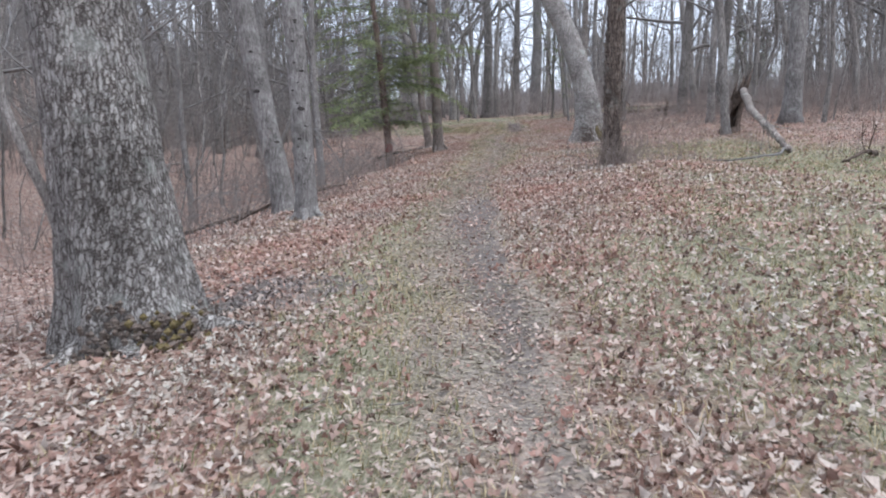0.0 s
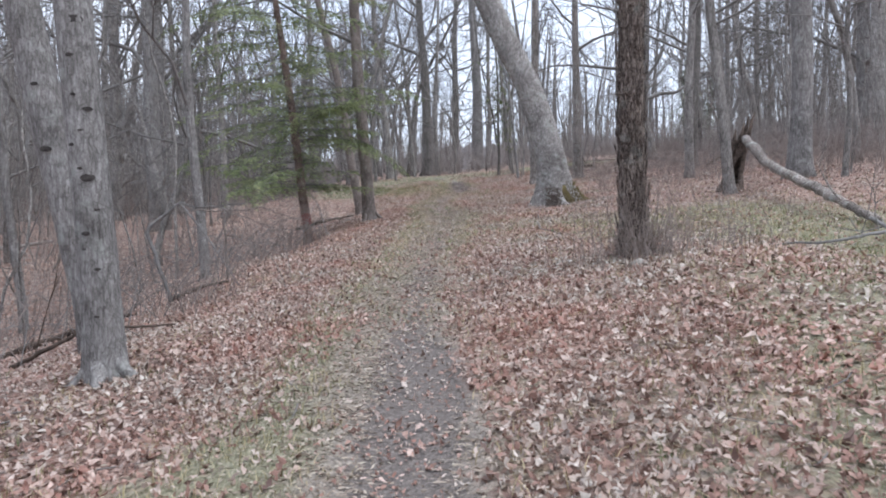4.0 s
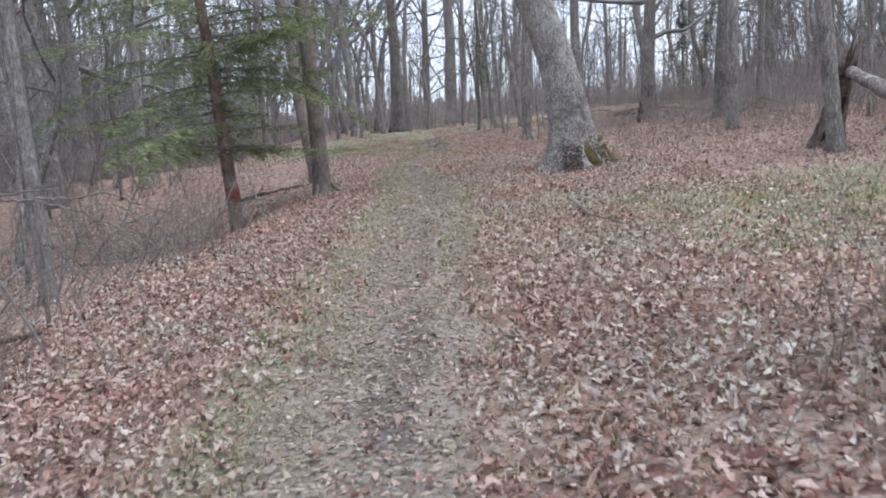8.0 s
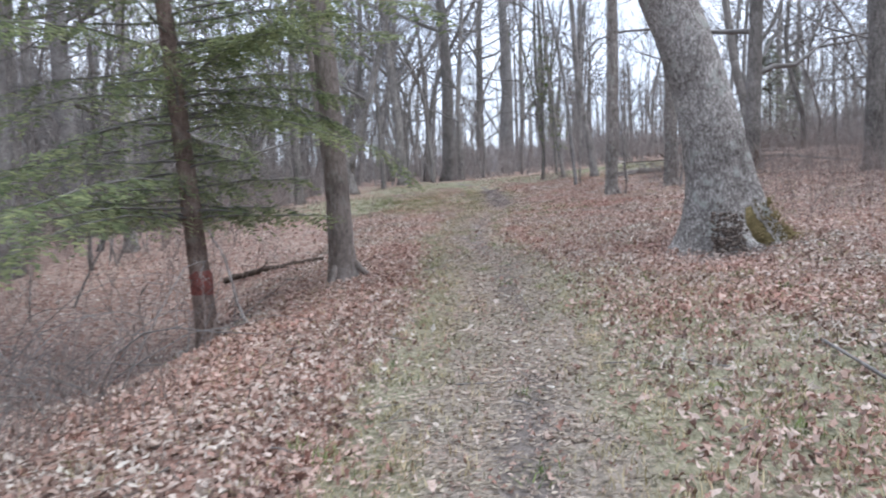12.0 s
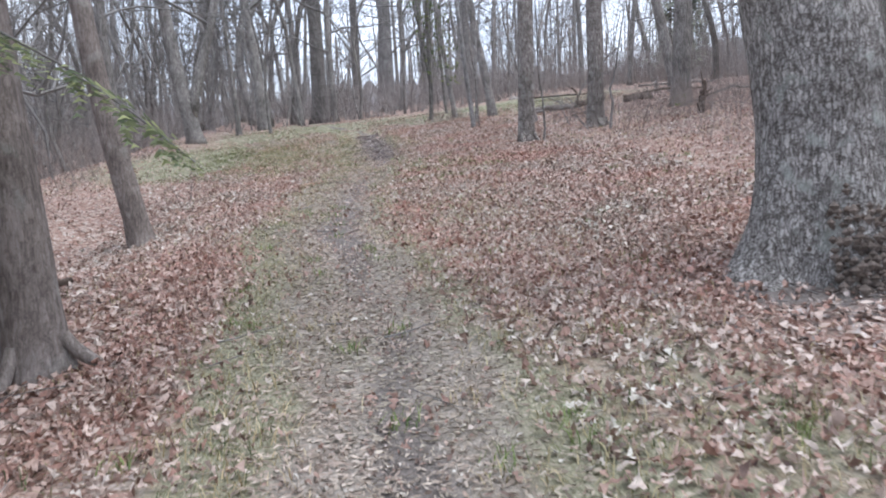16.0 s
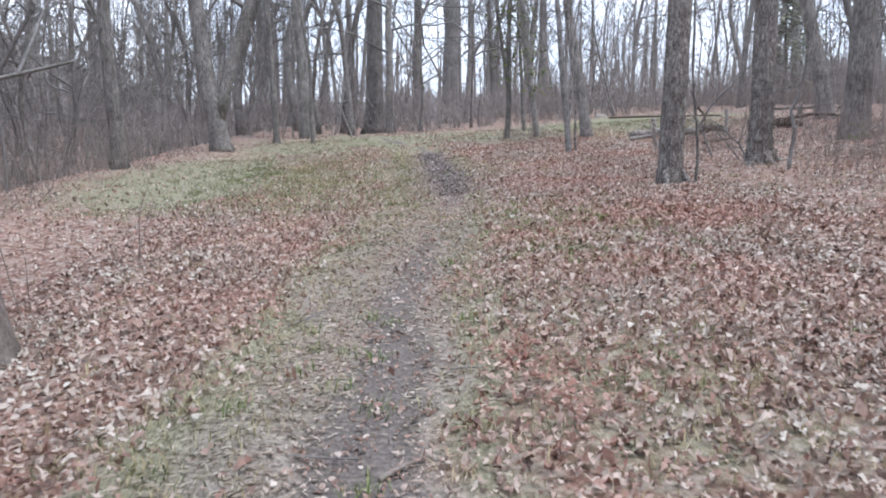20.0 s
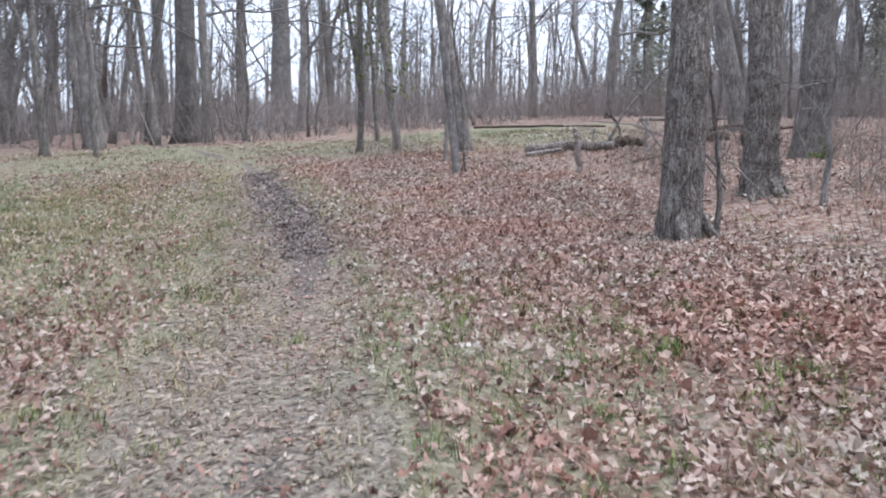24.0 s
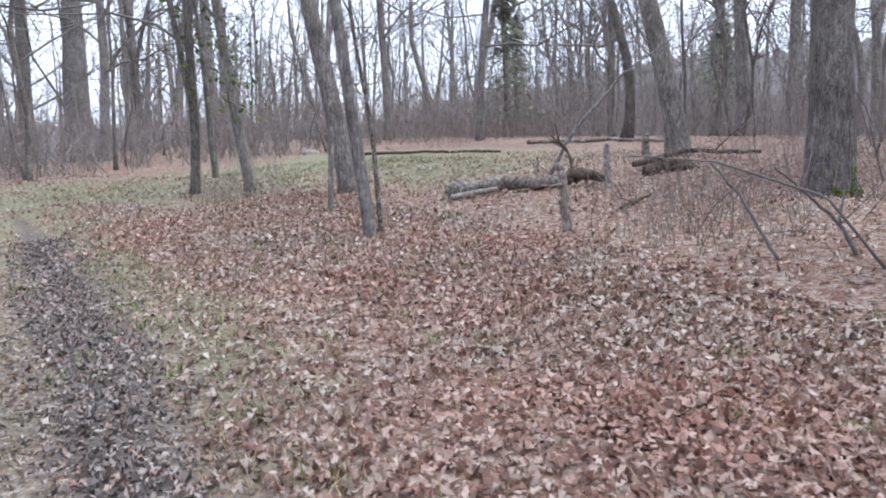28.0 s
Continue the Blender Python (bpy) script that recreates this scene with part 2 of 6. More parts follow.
def bark_material(name, dark, mid, light, plate=(16, 16, 4.5), relief=0.02, lichen=0.0, vary=True, cracks=0.26):
    m, n, l, b = shader(name, 0.92, 0.15)
    vec = coords(n, l, "Object", (1, 1, 1))
    warp = tex_noise(n, l, vec, 7.0, 6, 0.7)
    wv = n.new("ShaderNodeVectorMath")
    wv.operation = "MULTIPLY_ADD"
    l.new(warp.outputs["Color"], wv.inputs[0])
    wv.inputs[1].default_value = (0.13, 0.13, 0.4)
    l.new(vec, wv.inputs[2])
    mp = n.new("ShaderNodeMapping")
    mp.inputs["Scale"].default_value = plate
    l.new(wv.outputs[0], mp.inputs["Vector"])
    vo = n.new("ShaderNodeTexVoronoi")
    vo.feature = "DISTANCE_TO_EDGE"
    vo.inputs["Scale"].default_value = 1.0
    l.new(mp.outputs[0], vo.inputs["Vector"])
    vc = n.new("ShaderNodeTexVoronoi")
    vc.inputs["Scale"].default_value = 1.0
    l.new(mp.outputs[0], vc.inputs["Vector"])
    fine = tex_noise(n, l, mp.outputs[0], 2.6, 6, 0.7)
    edge = ramp(n, [(0.0, (0, 0, 0)), (0.16, (1, 1, 1))])
    l.new(vo.outputs["Distance"], edge.inputs[0])
    streak_co = coords(n, l, "Object", (plate[0] * 1.6, plate[1] * 1.6, plate[2] * 0.8))
    streak = tex_noise(n, l, streak_co, 1.0, 8, 0.72)
    crack = calc(n, l, "ADD", calc(n, l, "MULTIPLY", edge.outputs[0], cracks), 0.26 - cracks)
    h = calc(n, l, "ADD", crack, calc(n, l, "MULTIPLY", fine.outputs["Fac"], 0.34))
    h = calc(n, l, "ADD", h, calc(n, l, "MULTIPLY", streak.outputs["Fac"], 0.62))
    cr = ramp(n, [(0.54, dark), (0.69, mid), (0.85, light)])
    l.new(h, cr.inputs[0])
    sep = n.new("ShaderNodeSeparateColor")
    l.new(vc.outputs["Color"], sep.inputs[0])
    pv = min(1.0, cracks * 4) * 0.3
    pl = ramp(n, [(0.0, (1 - pv, 1 - pv, 1 - pv)), (1.0, (1 + pv, 1 + pv, 1 + pv))])
    l.new(sep.outputs[0], pl.inputs[0])
    col = mixc(n, l, 1.0, cr.outputs[0], pl.outputs[0], "MULTIPLY")
    big = tex_noise(n, l, vec, 1.1, 5, 0.65)
    tone = ramp(n, [(0.32, (0.62, 0.605, 0.59)), (0.68, (1.25, 1.245, 1.23))])
    l.new(big.outputs["Fac"], tone.inputs[0])
    col = mixc(n, l, 1.0, col, tone.outputs[0], "MULTIPLY")
    if lichen:
        li = tex_noise(n, l, vec, 4.5, 5, 0.6)
        lr = ramp(n, [(0.56, (0, 0, 0)), (0.66, (1, 1, 1))])
        l.new(li.outputs["Fac"], lr.inputs[0])
        col = mixc(n, l, calc(n, l, "MULTIPLY", lr.outputs[0], lichen), col, (0.42, 0.44, 0.40))
    if vary:
        oi = n.new("ShaderNodeObjectInfo")
        vr = ramp(n, [(0.0, (0.72, 0.70, 0.68)), (0.5, (1.0, 0.98, 0.96)), (1.0, (1.3, 1.28, 1.26))])
        l.new(oi.outputs["Random"], vr.inputs[0])
        col = mixc(n, l, 1.0, col, vr.outputs[0], "MULTIPLY")
    l.new(col, b.inputs["Base Color"])
    bump(n, l, b, h, 1.0, relief)
    return m


def plain_material(name, c1, c2, scale, rough=0.9, relief=0.01, stretch=(1, 1, 1)):
    m, n, l, b = shader(name, rough, 0.15)
    vec = coords(n, l, "Object", stretch)
    no = tex_noise(n, l, vec, scale, 6, 0.65)
    cr = ramp(n, [(0.3, c1), (0.7, c2)])
    l.new(no.outputs["Fac"], cr.inputs[0])
    big = tex_noise(n, l, vec, scale * 0.12, 3)
    tone = ramp(n, [(0.3, (0.75, 0.75, 0.75)), (0.7, (1.15, 1.15, 1.15))])
    l.new(big.outputs["Fac"], tone.inputs[0])
    l.new(mixc(n, l, 1.0, cr.outputs[0], tone.outputs[0], "MULTIPLY"), b.inputs["Base Color"])
    bump(n, l, b, no.outputs["Fac"], 0.8, relief)
    return m


GROUND = ground_material()
LEAF = leaf_material()
WETLEAF = wet_leaf_material()
STRAW = blade_material("dry_grass", [(0.0, (0.20, 0.165, 0.09)), (0.5, (0.40, 0.34, 0.21)), (1.0, (0.56, 0.49, 0.34))])
SHRED = blade_material("straw_shreds", [(0.0, (0.185, 0.15, 0.125)), (0.35, (0.30, 0.253, 0.215)), (0.7, (0.395, 0.34, 0.292)), (1.0, (0.52, 0.465, 0.41))], 0.1)
GREEN = blade_material("green_grass", [(0.0, (0.055, 0.08, 0.035)), (0.5, (0.135, 0.16, 0.075)), (0.8, (0.25, 0.245, 0.13)), (1.0, (0.40, 0.36, 0.22))])
NEEDLE = blade_material("hemlock_needles", [(0.0, (0.13, 0.165, 0.105)), (0.6, (0.255, 0.30, 0.175)), (1.0, (0.42, 0.47, 0.24))], 0.5)
IVY = blade_material("green_vine_leaf", [(0.0, (0.07, 0.11, 0.035)), (1.0, (0.22, 0.25, 0.09))], 0.3)
OAK = bark_material("grey_plated_bark", (0.092, 0.08, 0.073), (0.255, 0.24, 0.226), (0.58, 0.565, 0.545), (30, 30, 9), 0.03, 0.4, False, 0.23)
SILVER = bark_material("silver_plated_bark", (0.12, 0.108, 0.098), (0.345, 0.325, 0.308), (0.80, 0.775, 0.75), (34, 34, 13), 0.03, 0.7, False, 0.2)
DARKBARK = bark_material("brown_furrowed_bark", (0.085, 0.072, 0.064), (0.25, 0.225, 0.205), (0.56, 0.53, 0.50), (46, 46, 7), 0.025, 0.4, False, 0.22)
SMOOTH = bark_material("smooth_brown_bark", (0.085, 0.072, 0.064), (0.185, 0.158, 0.142), (0.31, 0.272, 0.25), (24, 24, 7), 0.01, 0.2, False, 0.08)
REDBARK = bark_material("red_brown_bark", (0.085, 0.062, 0.052), (0.20, 0.148, 0.125), (0.34, 0.27, 0.24), (40, 40, 9), 0.012, 0.15, False, 0.14)
CHERRY = bark_material("dark_cherry_bark", (0.06, 0.046, 0.039), (0.18, 0.145, 0.124), (0.42, 0.36, 0.32), (40, 40, 7), 0.03, 0.25, False, 0.22)
SCAR = plain_material("dark_bark_scar", (0.03, 0.026, 0.024), (0.09, 0.08, 0.074), 30.0)
GREYBARK = bark_material("grey_smooth_bark", (0.085, 0.078, 0.074), (0.20, 0.19, 0.182), (0.37, 0.36, 0.35), (22, 22, 7), 0.012, 0.35, False, 0.10)
WOODS = bark_material("weathered_bark", (0.10, 0.093, 0.087), (0.235, 0.225, 0.216), (0.43, 0.418, 0.40), (28, 28, 4), 0.02, 0.1, True, 0.16)
TWIG = plain_material("twig_bark", (0.125, 0.116, 0.11), (0.26, 0.25, 0.238), 14.0)
# Brush farther off has paler, greyer stems: distance haze painted into the colour.
FARBRUSH = plain_material("hazed_brush_stem", (0.19, 0.165, 0.152), (0.38, 0.345, 0.325), 9.0)
PAINT = plain_material("faded_red_paint", (0.11, 0.045, 0.038), (0.26, 0.09, 0.075), 20.0, 0.8, 0.008)
# Cedar green paled and greyed, so the colour carries the far slope's haze.
CEDAR = blade_material("cedar_foliage", [(0.0, (0.19, 0.205, 0.18)), (0.6, (0.28, 0.30, 0.25)), (1.0, (0.38, 0.40, 0.33))], 0.5)
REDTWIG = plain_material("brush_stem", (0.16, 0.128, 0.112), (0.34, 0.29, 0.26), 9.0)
DEADWOOD = plain_material("bleached_dead_wood", (0.13, 0.11, 0.10), (0.50, 0.455, 0.42), 7.0, 0.85, 0.015, (6, 6, 1))
LOGBARK = bark_material("mottled_dead_bark", (0.07, 0.056, 0.048), (0.20, 0.172, 0.155), (0.52, 0.485, 0.455), (18, 18, 9), 0.02, 0.75, False, 0.12)
ROT = plain_material("dark_rotten_wood", (0.03, 0.024, 0.021), (0.17, 0.13, 0.105), 12.0, 0.95, 0.03)
MOSS = plain_material("brown_green_moss", (0.085, 0.068, 0.03), (0.20, 0.16, 0.08), 30.0, 1.0, 0.02)
GREENMOSS = plain_material("green_moss", (0.06, 0.10, 0.02), (0.20, 0.27, 0.07), 30.0, 1.0, 0.02)
# The belt's pale grey is distance haze put into the colour.
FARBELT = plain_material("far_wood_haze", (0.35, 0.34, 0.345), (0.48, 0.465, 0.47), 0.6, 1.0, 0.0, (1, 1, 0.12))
DAMP = plain_material("damp_brown_bark", (0.07, 0.056, 0.048), (0.20, 0.165, 0.14), 16.0, 0.95, 0.02)
STONE = plain_material("pale_field_stone", (0.26, 0.24, 0.21), (0.44, 0.41, 0.37), 12.0, 0.9, 0.01)

# ---------------------------------------------------------------- the lie of the land


def trail_x(y):
    y = np.asarray(y, float)
    return np.interp(y, [-40, 0, 4, 8.5, 15, 21, 27, 32, 37, 43, 48, 56, 70], [-0.5, 0.05, 0.2, 0.3, 0.75, 1.55, 1.95, 2.35, 3.1, 4.0, 4.3, 3.4, 0.0])


def rut_x(y):
    """The middle of the worn rut."""
    y = np.asarray(y, float)
    return np.interp(y, [-40, 0, 3.4, 5, 8, 10, 13, 16, 18, 20.5, 24, 27.5, 30.5, 32.5, 34.5, 37, 39.5, 42, 44, 46, 50, 56, 70],
                     [-0.5, 0.4, 0.45, 0.42, 0.32, 0.38, 0.5, 0.78, 1.0, 1.35, 1.82, 2.0, 1.95, 2.18, 2.5, 3.1, 3.68, 3.95, 4.08, 4.2, 4.45, 3.4, 0.0])


def lie(x, y):
    """The smooth height of the ground."""
    x, y = np.asarray(x, float), np.asarray(y, float)
    u = np.tanh((x - 2) / 12.0)
    v = (y - 30) / 30.0
    v = np.where(v > 1, 1 + np.tanh((v - 1) / 1.5) * 1.5, np.where(v < -1.2, -1.2 + np.tanh(v + 1.2), v))
    z = (2.9 + 0.889 * u + 2.249 * v + 0.359 * u * u - 0.365 * u * v + 0.251 * v * v + 0.709 * u * u * v - 0.291 * u * v * v - 0.011 * v ** 3
         + 0.953 * u ** 3 - 1.193 * np.exp(-((x + 7.5) / 4) ** 2 - ((y - 19) / 9) ** 2) - 0.092 * np.exp(-((y - 4) / 4) ** 2)
         - 0.692 * np.exp(-((x + 3.4) / 1.7) ** 2 - ((y - 28.5) / 3) ** 2) + 0.24 * np.exp(-((x - 3.2) / 1.8) ** 2 - ((y - 11.5) / 4) ** 2)
         + 0.28 * np.exp(-((x - 5) / 6) ** 2 - ((y - 57) / 8) ** 2) - 0.42 * np.exp(-((x + 2.6) / 1.3) ** 2 - ((y - 25.4) / 2.6) ** 2)
         - 0.12 * np.exp(-((x - 8.2) / 2) ** 2 - ((y - 39.7) / 2) ** 2) - 0.3 * np.exp(-((x - 13.8) / 2.2) ** 2 - ((y - 43) / 2.2) ** 2) - 0.38 * np.exp(-((x + 1.2) / 1.1) ** 2 - ((y - 33.4) / 2.2) ** 2))
    drop = np.clip((-3.2 - x + 0.12 * (y - 47)) / 9.0, 0, 1) * np.clip((y - 38) / 8.0, 0, 1)
    z = z - 2.6 * drop * drop * (3 - 2 * drop)
    hill = np.clip((-x - 45) / 90.0, 0, 1)
    z = z + 18 * hill * hill * (3 - 2 * hill)
    return z


def rise(x, y):
    """The height with the trail's rut and small unevenness."""
    x, y = np.asarray(x, float), np.asarray(y, float)
    z = lie(x, y)
    z = z - 0.05 * np.exp(-((x - rut_x(y)) / 0.4) ** 2)
    near = np.exp(-((x - trail_x(y)) / 25) ** 2)
    z = z + 0.02 * near * (np.sin(1.7 * x + 0.6 * y) + np.sin(1.3 * y - 0.9 * x + 1.0) + 0.7 * np.sin(2.9 * x - 2.3 * y))
    return z


def edge(a, w):
    """A soft step from 0 to 1 at a = 0."""
    return 1 / (1 + np.exp(-np.clip(a / w, -40, 40)))


def root_mask(x, y):
    """Dark bare soil round the feet of the two old oaks."""
    uneven = 0.75 + 0.3 * np.sin(5.1 * x + 2.2 * y) * np.sin(4.3 * y - 1.7 * x) + 0.2 * np.sin(9 * x + 1) * np.sin(8 * y)
    return np.clip(uneven * (1.2 * np.exp(-(((x + 1.55) / 0.8) ** 2 + ((y - 6.4) / 0.75) ** 2)) + 1.1 * np.exp(-(((x - 4.75) / 0.8) ** 2 + ((y - 26.1) / 0.8) ** 2))), 0, 1)


def bare_mask(x, y):
    """Bare soil: the rut, the mud at the crest and the oak roots."""
    d = x - rut_x(y) + 0.05 * np.sin(2.3 * y)
    wide = 0.21 + 0.1 * np.exp(-((y - 43.5) / 3.5) ** 2) + 0.12 * np.exp(-((y - 9) / 3.5) ** 2) + 0.05 * np.exp(-((y - 31.5) / 2.5) ** 2)
    along = (0.56 + 0.16 * np.sin(1.3 * y + 0.4) + 0.55 * np.exp(-((y - 9.5) / 3.2) ** 2) + 0.6 * np.exp(-((y - 31.8) / 2.3) ** 2)
             + 0.55 * np.exp(-((y - 44) / 3.6) ** 4) - 0.2 * np.exp(-((y - 37) / 1.8) ** 2))
    return np.clip(np.exp(-(d / wide) ** 2) * along + 0.9 * root_mask(x, y), 0, 1)


def trail_mask(x, y):
    """The trodden width of the trail, strewn with straw and leaf shreds."""
    d = x - rut_x(y) + 0.09 * np.sin(1.9 * y) + 0.06 * np.sin(4.3 * y + 1)
    late = np.clip((y - 28) / 10, 0, 1)
    m = edge(d + 0.60 + 0.25 * late, 0.09) * edge(0.32 + 0.14 * np.exp(-((y - 21) / 8) ** 2) + 0.15 * late - d, 0.09)
    return m * np.clip(0.62 + (y - 3) / 4.0, 0.55, 1) * (1 - 0.4 * np.clip((y - 35) / 3, 0, 1)) * np.clip((52 - y) / 5.0, 0, 1)


def turf_mask(x, y):
    """Where short grass shows between the leaves."""
    d = x - rut_x(y) + 0.07 * np.sin(1.4 * y + 2)
    g = (0.62 * np.exp(-((d + 0.8) / 0.34) ** 2) + 0.3 * np.exp(-((d - 0.5) / 0.25) ** 2) * np.clip((y - 3) / 20, 0, 1)) * np.where(y > 40, 0.6, 1)
    for cx, cy, sx, sy, a in ((5.4, 18.8, 2.4, 2.9, 0.95), (0.0, 44.2, 3.3, 4.6, 1.0), (12.4, 54, 3.6, 5.0, 1.0), (3.6, 5.2, 2.5, 4.2, 0.85), (6.6, 12.4, 3.0, 3.6, 0.75), (2.2, 39.5, 1.2, 3.0, 0.4), (3.4, 31.5, 0.9, 3.0, 0.34), (4.9, 44.5, 0.35, 3.0, 0.4), (4.2, 36.0, 1.2, 1.6, 0.36), (2.2, 21.5, 1.3, 4.4, 0.36), (3.4, 24.5, 1.0, 2.5, 0.25), (-0.5, 6.6, 0.75, 3.6, 0.62), (3.0, 54.0, 5.0, 5.0, 0.7)):
        g = g + a * np.exp(-((x - cx) / sx) ** 2 - ((y - cy) / sy) ** 2)
    return np.clip(g, 0, 1)


def spread(lo, hi, fine_lo, fine_hi, step):
    mid = list(np.arange(fine_lo, fine_hi, step))
    s, p = step, mid[-1]
    while p < hi:
        s *= 1.25
        p += s
        mid.append(p)
    s, p = step, mid[0]
    while p > lo:
        s *= 1.25
        p -= s
        mid.insert(0, p)
    return np.array(mid)


def set_mesh(name, verts, faces, material, smooth=True):
    me = bpy.data.meshes.new(name)
    me.from_pydata([tuple(v) for v in verts] if not isinstance(verts, np.ndarray) else verts.tolist(), [], faces)
    me.materials.append(material)
    if smooth:
        me.polygons.foreach_set("use_smooth", [True] * len(me.polygons))
    return me


def part_mesh(name, me, parent, label="", kind=""):
    ob = new(name, me)
    ob.parent = parent
    if label:
        tagged(ob, label, kind=kind)
    return ob


GX = spread(-700, 700, -12, 20, 0.4)
GX = np.concatenate([GX[GX < -2.2], np.arange(-2.1, 6.0, 0.11), GX[GX > 6.1]])
GY = spread(-500, 900, -6, 62, 0.4)
GY = np.concatenate([GY[GY < 0.8], np.arange(1.0, 53.0, 0.2), GY[GY > 53.1]])
xx, yy = np.meshgrid(GX, GY)
zz = rise(xx, yy)
nx, ny = len(GX), len(GY)
gverts = np.stack([xx.ravel(), yy.ravel(), zz.ravel()], 1)
ii = (np.arange(ny - 1)[:, None] * nx + np.arange(nx - 1)[None, :]).ravel()
gfaces = np.stack([ii, ii + 1, ii + nx + 1, ii + nx], 1).tolist()
gmesh = set_mesh("ground", gverts, gfaces, GROUND)
for nm, fn in (("bare", bare_mask), ("turf", turf_mask), ("trail", trail_mask)):
    at = gmesh.attributes.new(nm, "FLOAT", "POINT")
    at.data.foreach_set("value", fn(gverts[:, 0], gverts[:, 1]).astype(np.float32))
ground = tagged(new("ground", gmesh), "woodland ground of brown leaf litter with a worn dirt trail", "ground", kind="structure")

# ---------------------------------------------------------------- shaping helpers


class Shape:
    """Collects tubes and blades into one mesh."""

    def __init__(self):
        self.v, self.f, self.n = [], [], 0

    def tube(self, pts, radii, sides=5, flare=None, close=True):
        pts = np.asarray(pts, float)
        radii = np.asarray(radii, float)
        k = len(pts)
        d = np.gradient(pts, axis=0)
        d /= np.linalg.norm(d, axis=1)[:, None] + 1e-9
        ref = np.where(np.abs(d[:, 2:3]) > 0.9, np.array([[1.0, 0, 0]]), np.array([[0, 0, 1.0]]))
        if np.abs(d[0, 2]) > 0.75:
            ref = np.tile(np.array([[1.0, 0.0, 0.0]]), (k, 1))
        a = np.cross(d, ref)
        a /= np.linalg.norm(a, axis=1)[:, None] + 1e-9
        b = np.cross(d, a)
        th = np.arange(sides) * 2 * np.pi / sides
        rr = radii[:, None] * np.ones(sides)[None, :]
        if flare is not None:
            rr = rr * flare(np.arange(k)[:, None], th[None, :])
        ring = pts[:, None, :] + rr[..., None] * (np.cos(th)[None, :, None] * a[:, None, :] + np.sin(th)[None, :, None] * b[:, None, :])
        self.v.append(ring.reshape(-1, 3))
        o = self.n
        for i in range(k - 1):
            for j in range(sides):
                j2 = (j + 1) % sides
                self.f.append((o + i * sides + j, o + i * sides + j2, o + (i + 1) * sides + j2, o + (i + 1) * sides + j))
        if close:
            self.f.append(tuple(o + (k - 1) * sides + j for j in range(sides)))
            self.f.append(tuple(o + j for j in reversed(range(sides))))
        self.n += k * sides

    def ribbon(self, p, q, w, side):
        """A twig too thin to show its roundness."""
        d0, d1, d2 = q[0] - p[0], q[1] - p[1], q[2] - p[2]
        a0, a1, a2 = d1 * side[2] - d2 * side[1], d2 * side[0] - d0 * side[2], d0 * side[1] - d1 * side[0]
        a = np.array((a0, a1, a2)) * (w / (math.sqrt(a0 * a0 + a1 * a1 + a2 * a2) + 1e-9))
        self.poly([p - a, p + a, q + a * 0.3, q - a * 0.3], [(0, 1, 2, 3)])

    def poly(self, pts, faces):
        pts = np.asarray(pts, float)
        self.v.append(pts)
        self.f += [tuple(self.n + i for i in fc) for fc in faces]
        self.n += len(pts)

    def mesh(self, name, material, smooth=True):
        return set_mesh(name, np.concatenate(self.v), self.f, material, smooth)


def wander(rng, p, d, length, k, bend, lift=0.0):
    """A crooked line from p along d."""
    pts = [np.array(p, float)]
    d = np.array(d, float)
    d /= np.linalg.norm(d)
    for _ in range(k):
        d = d + rng.normal(0, bend, 3) + np.array([0, 0, lift])
        d /= np.linalg.norm(d)
        pts.append(pts[-1] + d * length / k)
    return np.array(pts)


def branch(rng, shape, p, d, length, r, level, sides, dens, least=0.004):
    if level >= 2:
        q = wander(rng, p, d, length, 1, 0.2, 0.05)[1]
        shape.ribbon(np.asarray(p, float), q, max(r, least), rng.normal(0, 1, 3))
        return
    k = 5 if level == 0 else 3
    pts = wander(rng, p, d, length, k, 0.20, 0.05)
    shape.tube(pts, r * np.linspace(1, 0.25, k + 1), 4 if level == 0 else 3, close=False)
    count = int((5 if level == 0 else 6) * dens + rng.random())
    for _ in range(count):
        s = rng.uniform(0.25, 1.0)
        i = min(int(s * k), k - 1)
        q = pts[i] + (pts[i + 1] - pts[i]) * (s * k - i)
        dd = (pts[i + 1] - pts[i]) / np.linalg.norm(pts[i + 1] - pts[i])
        side = np.cross(dd, rng.normal(0, 1, 3))
        side /= np.linalg.norm(side) + 1e-9
        branch(rng, shape, q, dd * 0.75 + side * 0.75 + np.array([0, 0, 0.18]), length * rng.uniform(0.35, 0.6), max(r * 0.45, least * 1.5), level + 1, sides, dens, least)


def trunk_line(rng, height, lean, bend, k, curve=0.0, sweep=0.0):
    """lean: sideways metres per metre (x, y); curve straightens it with height."""
    t = np.linspace(0, 1, k)
    up = t ** 1.25
    x = lean[0] * height * (up - curve * up * up * 0.5)
    y = lean[1] * height * (up - curve * up * up * 0.5)
    ph = rng.uniform(0, 6.28, 4)
    w = bend * np.minimum(1, t * 3)
    x = x + w * (np.sin(5 * t + ph[0]) - np.sin(ph[0]) + 0.4 * np.sin(13 * t + ph[1]))
    y = y + w * (np.sin(4.3 * t + ph[2]) - np.sin(ph[2]) + 0.4 * np.sin(12 * t + ph[3]))
    z = height * t ** 1.25
    low = np.minimum(z, 4.5)
    x = x + sweep * low * low + sweep * 7.0 * (z - low)
    return np.stack([x - x[0], y - y[0], z - 0.15], 1)


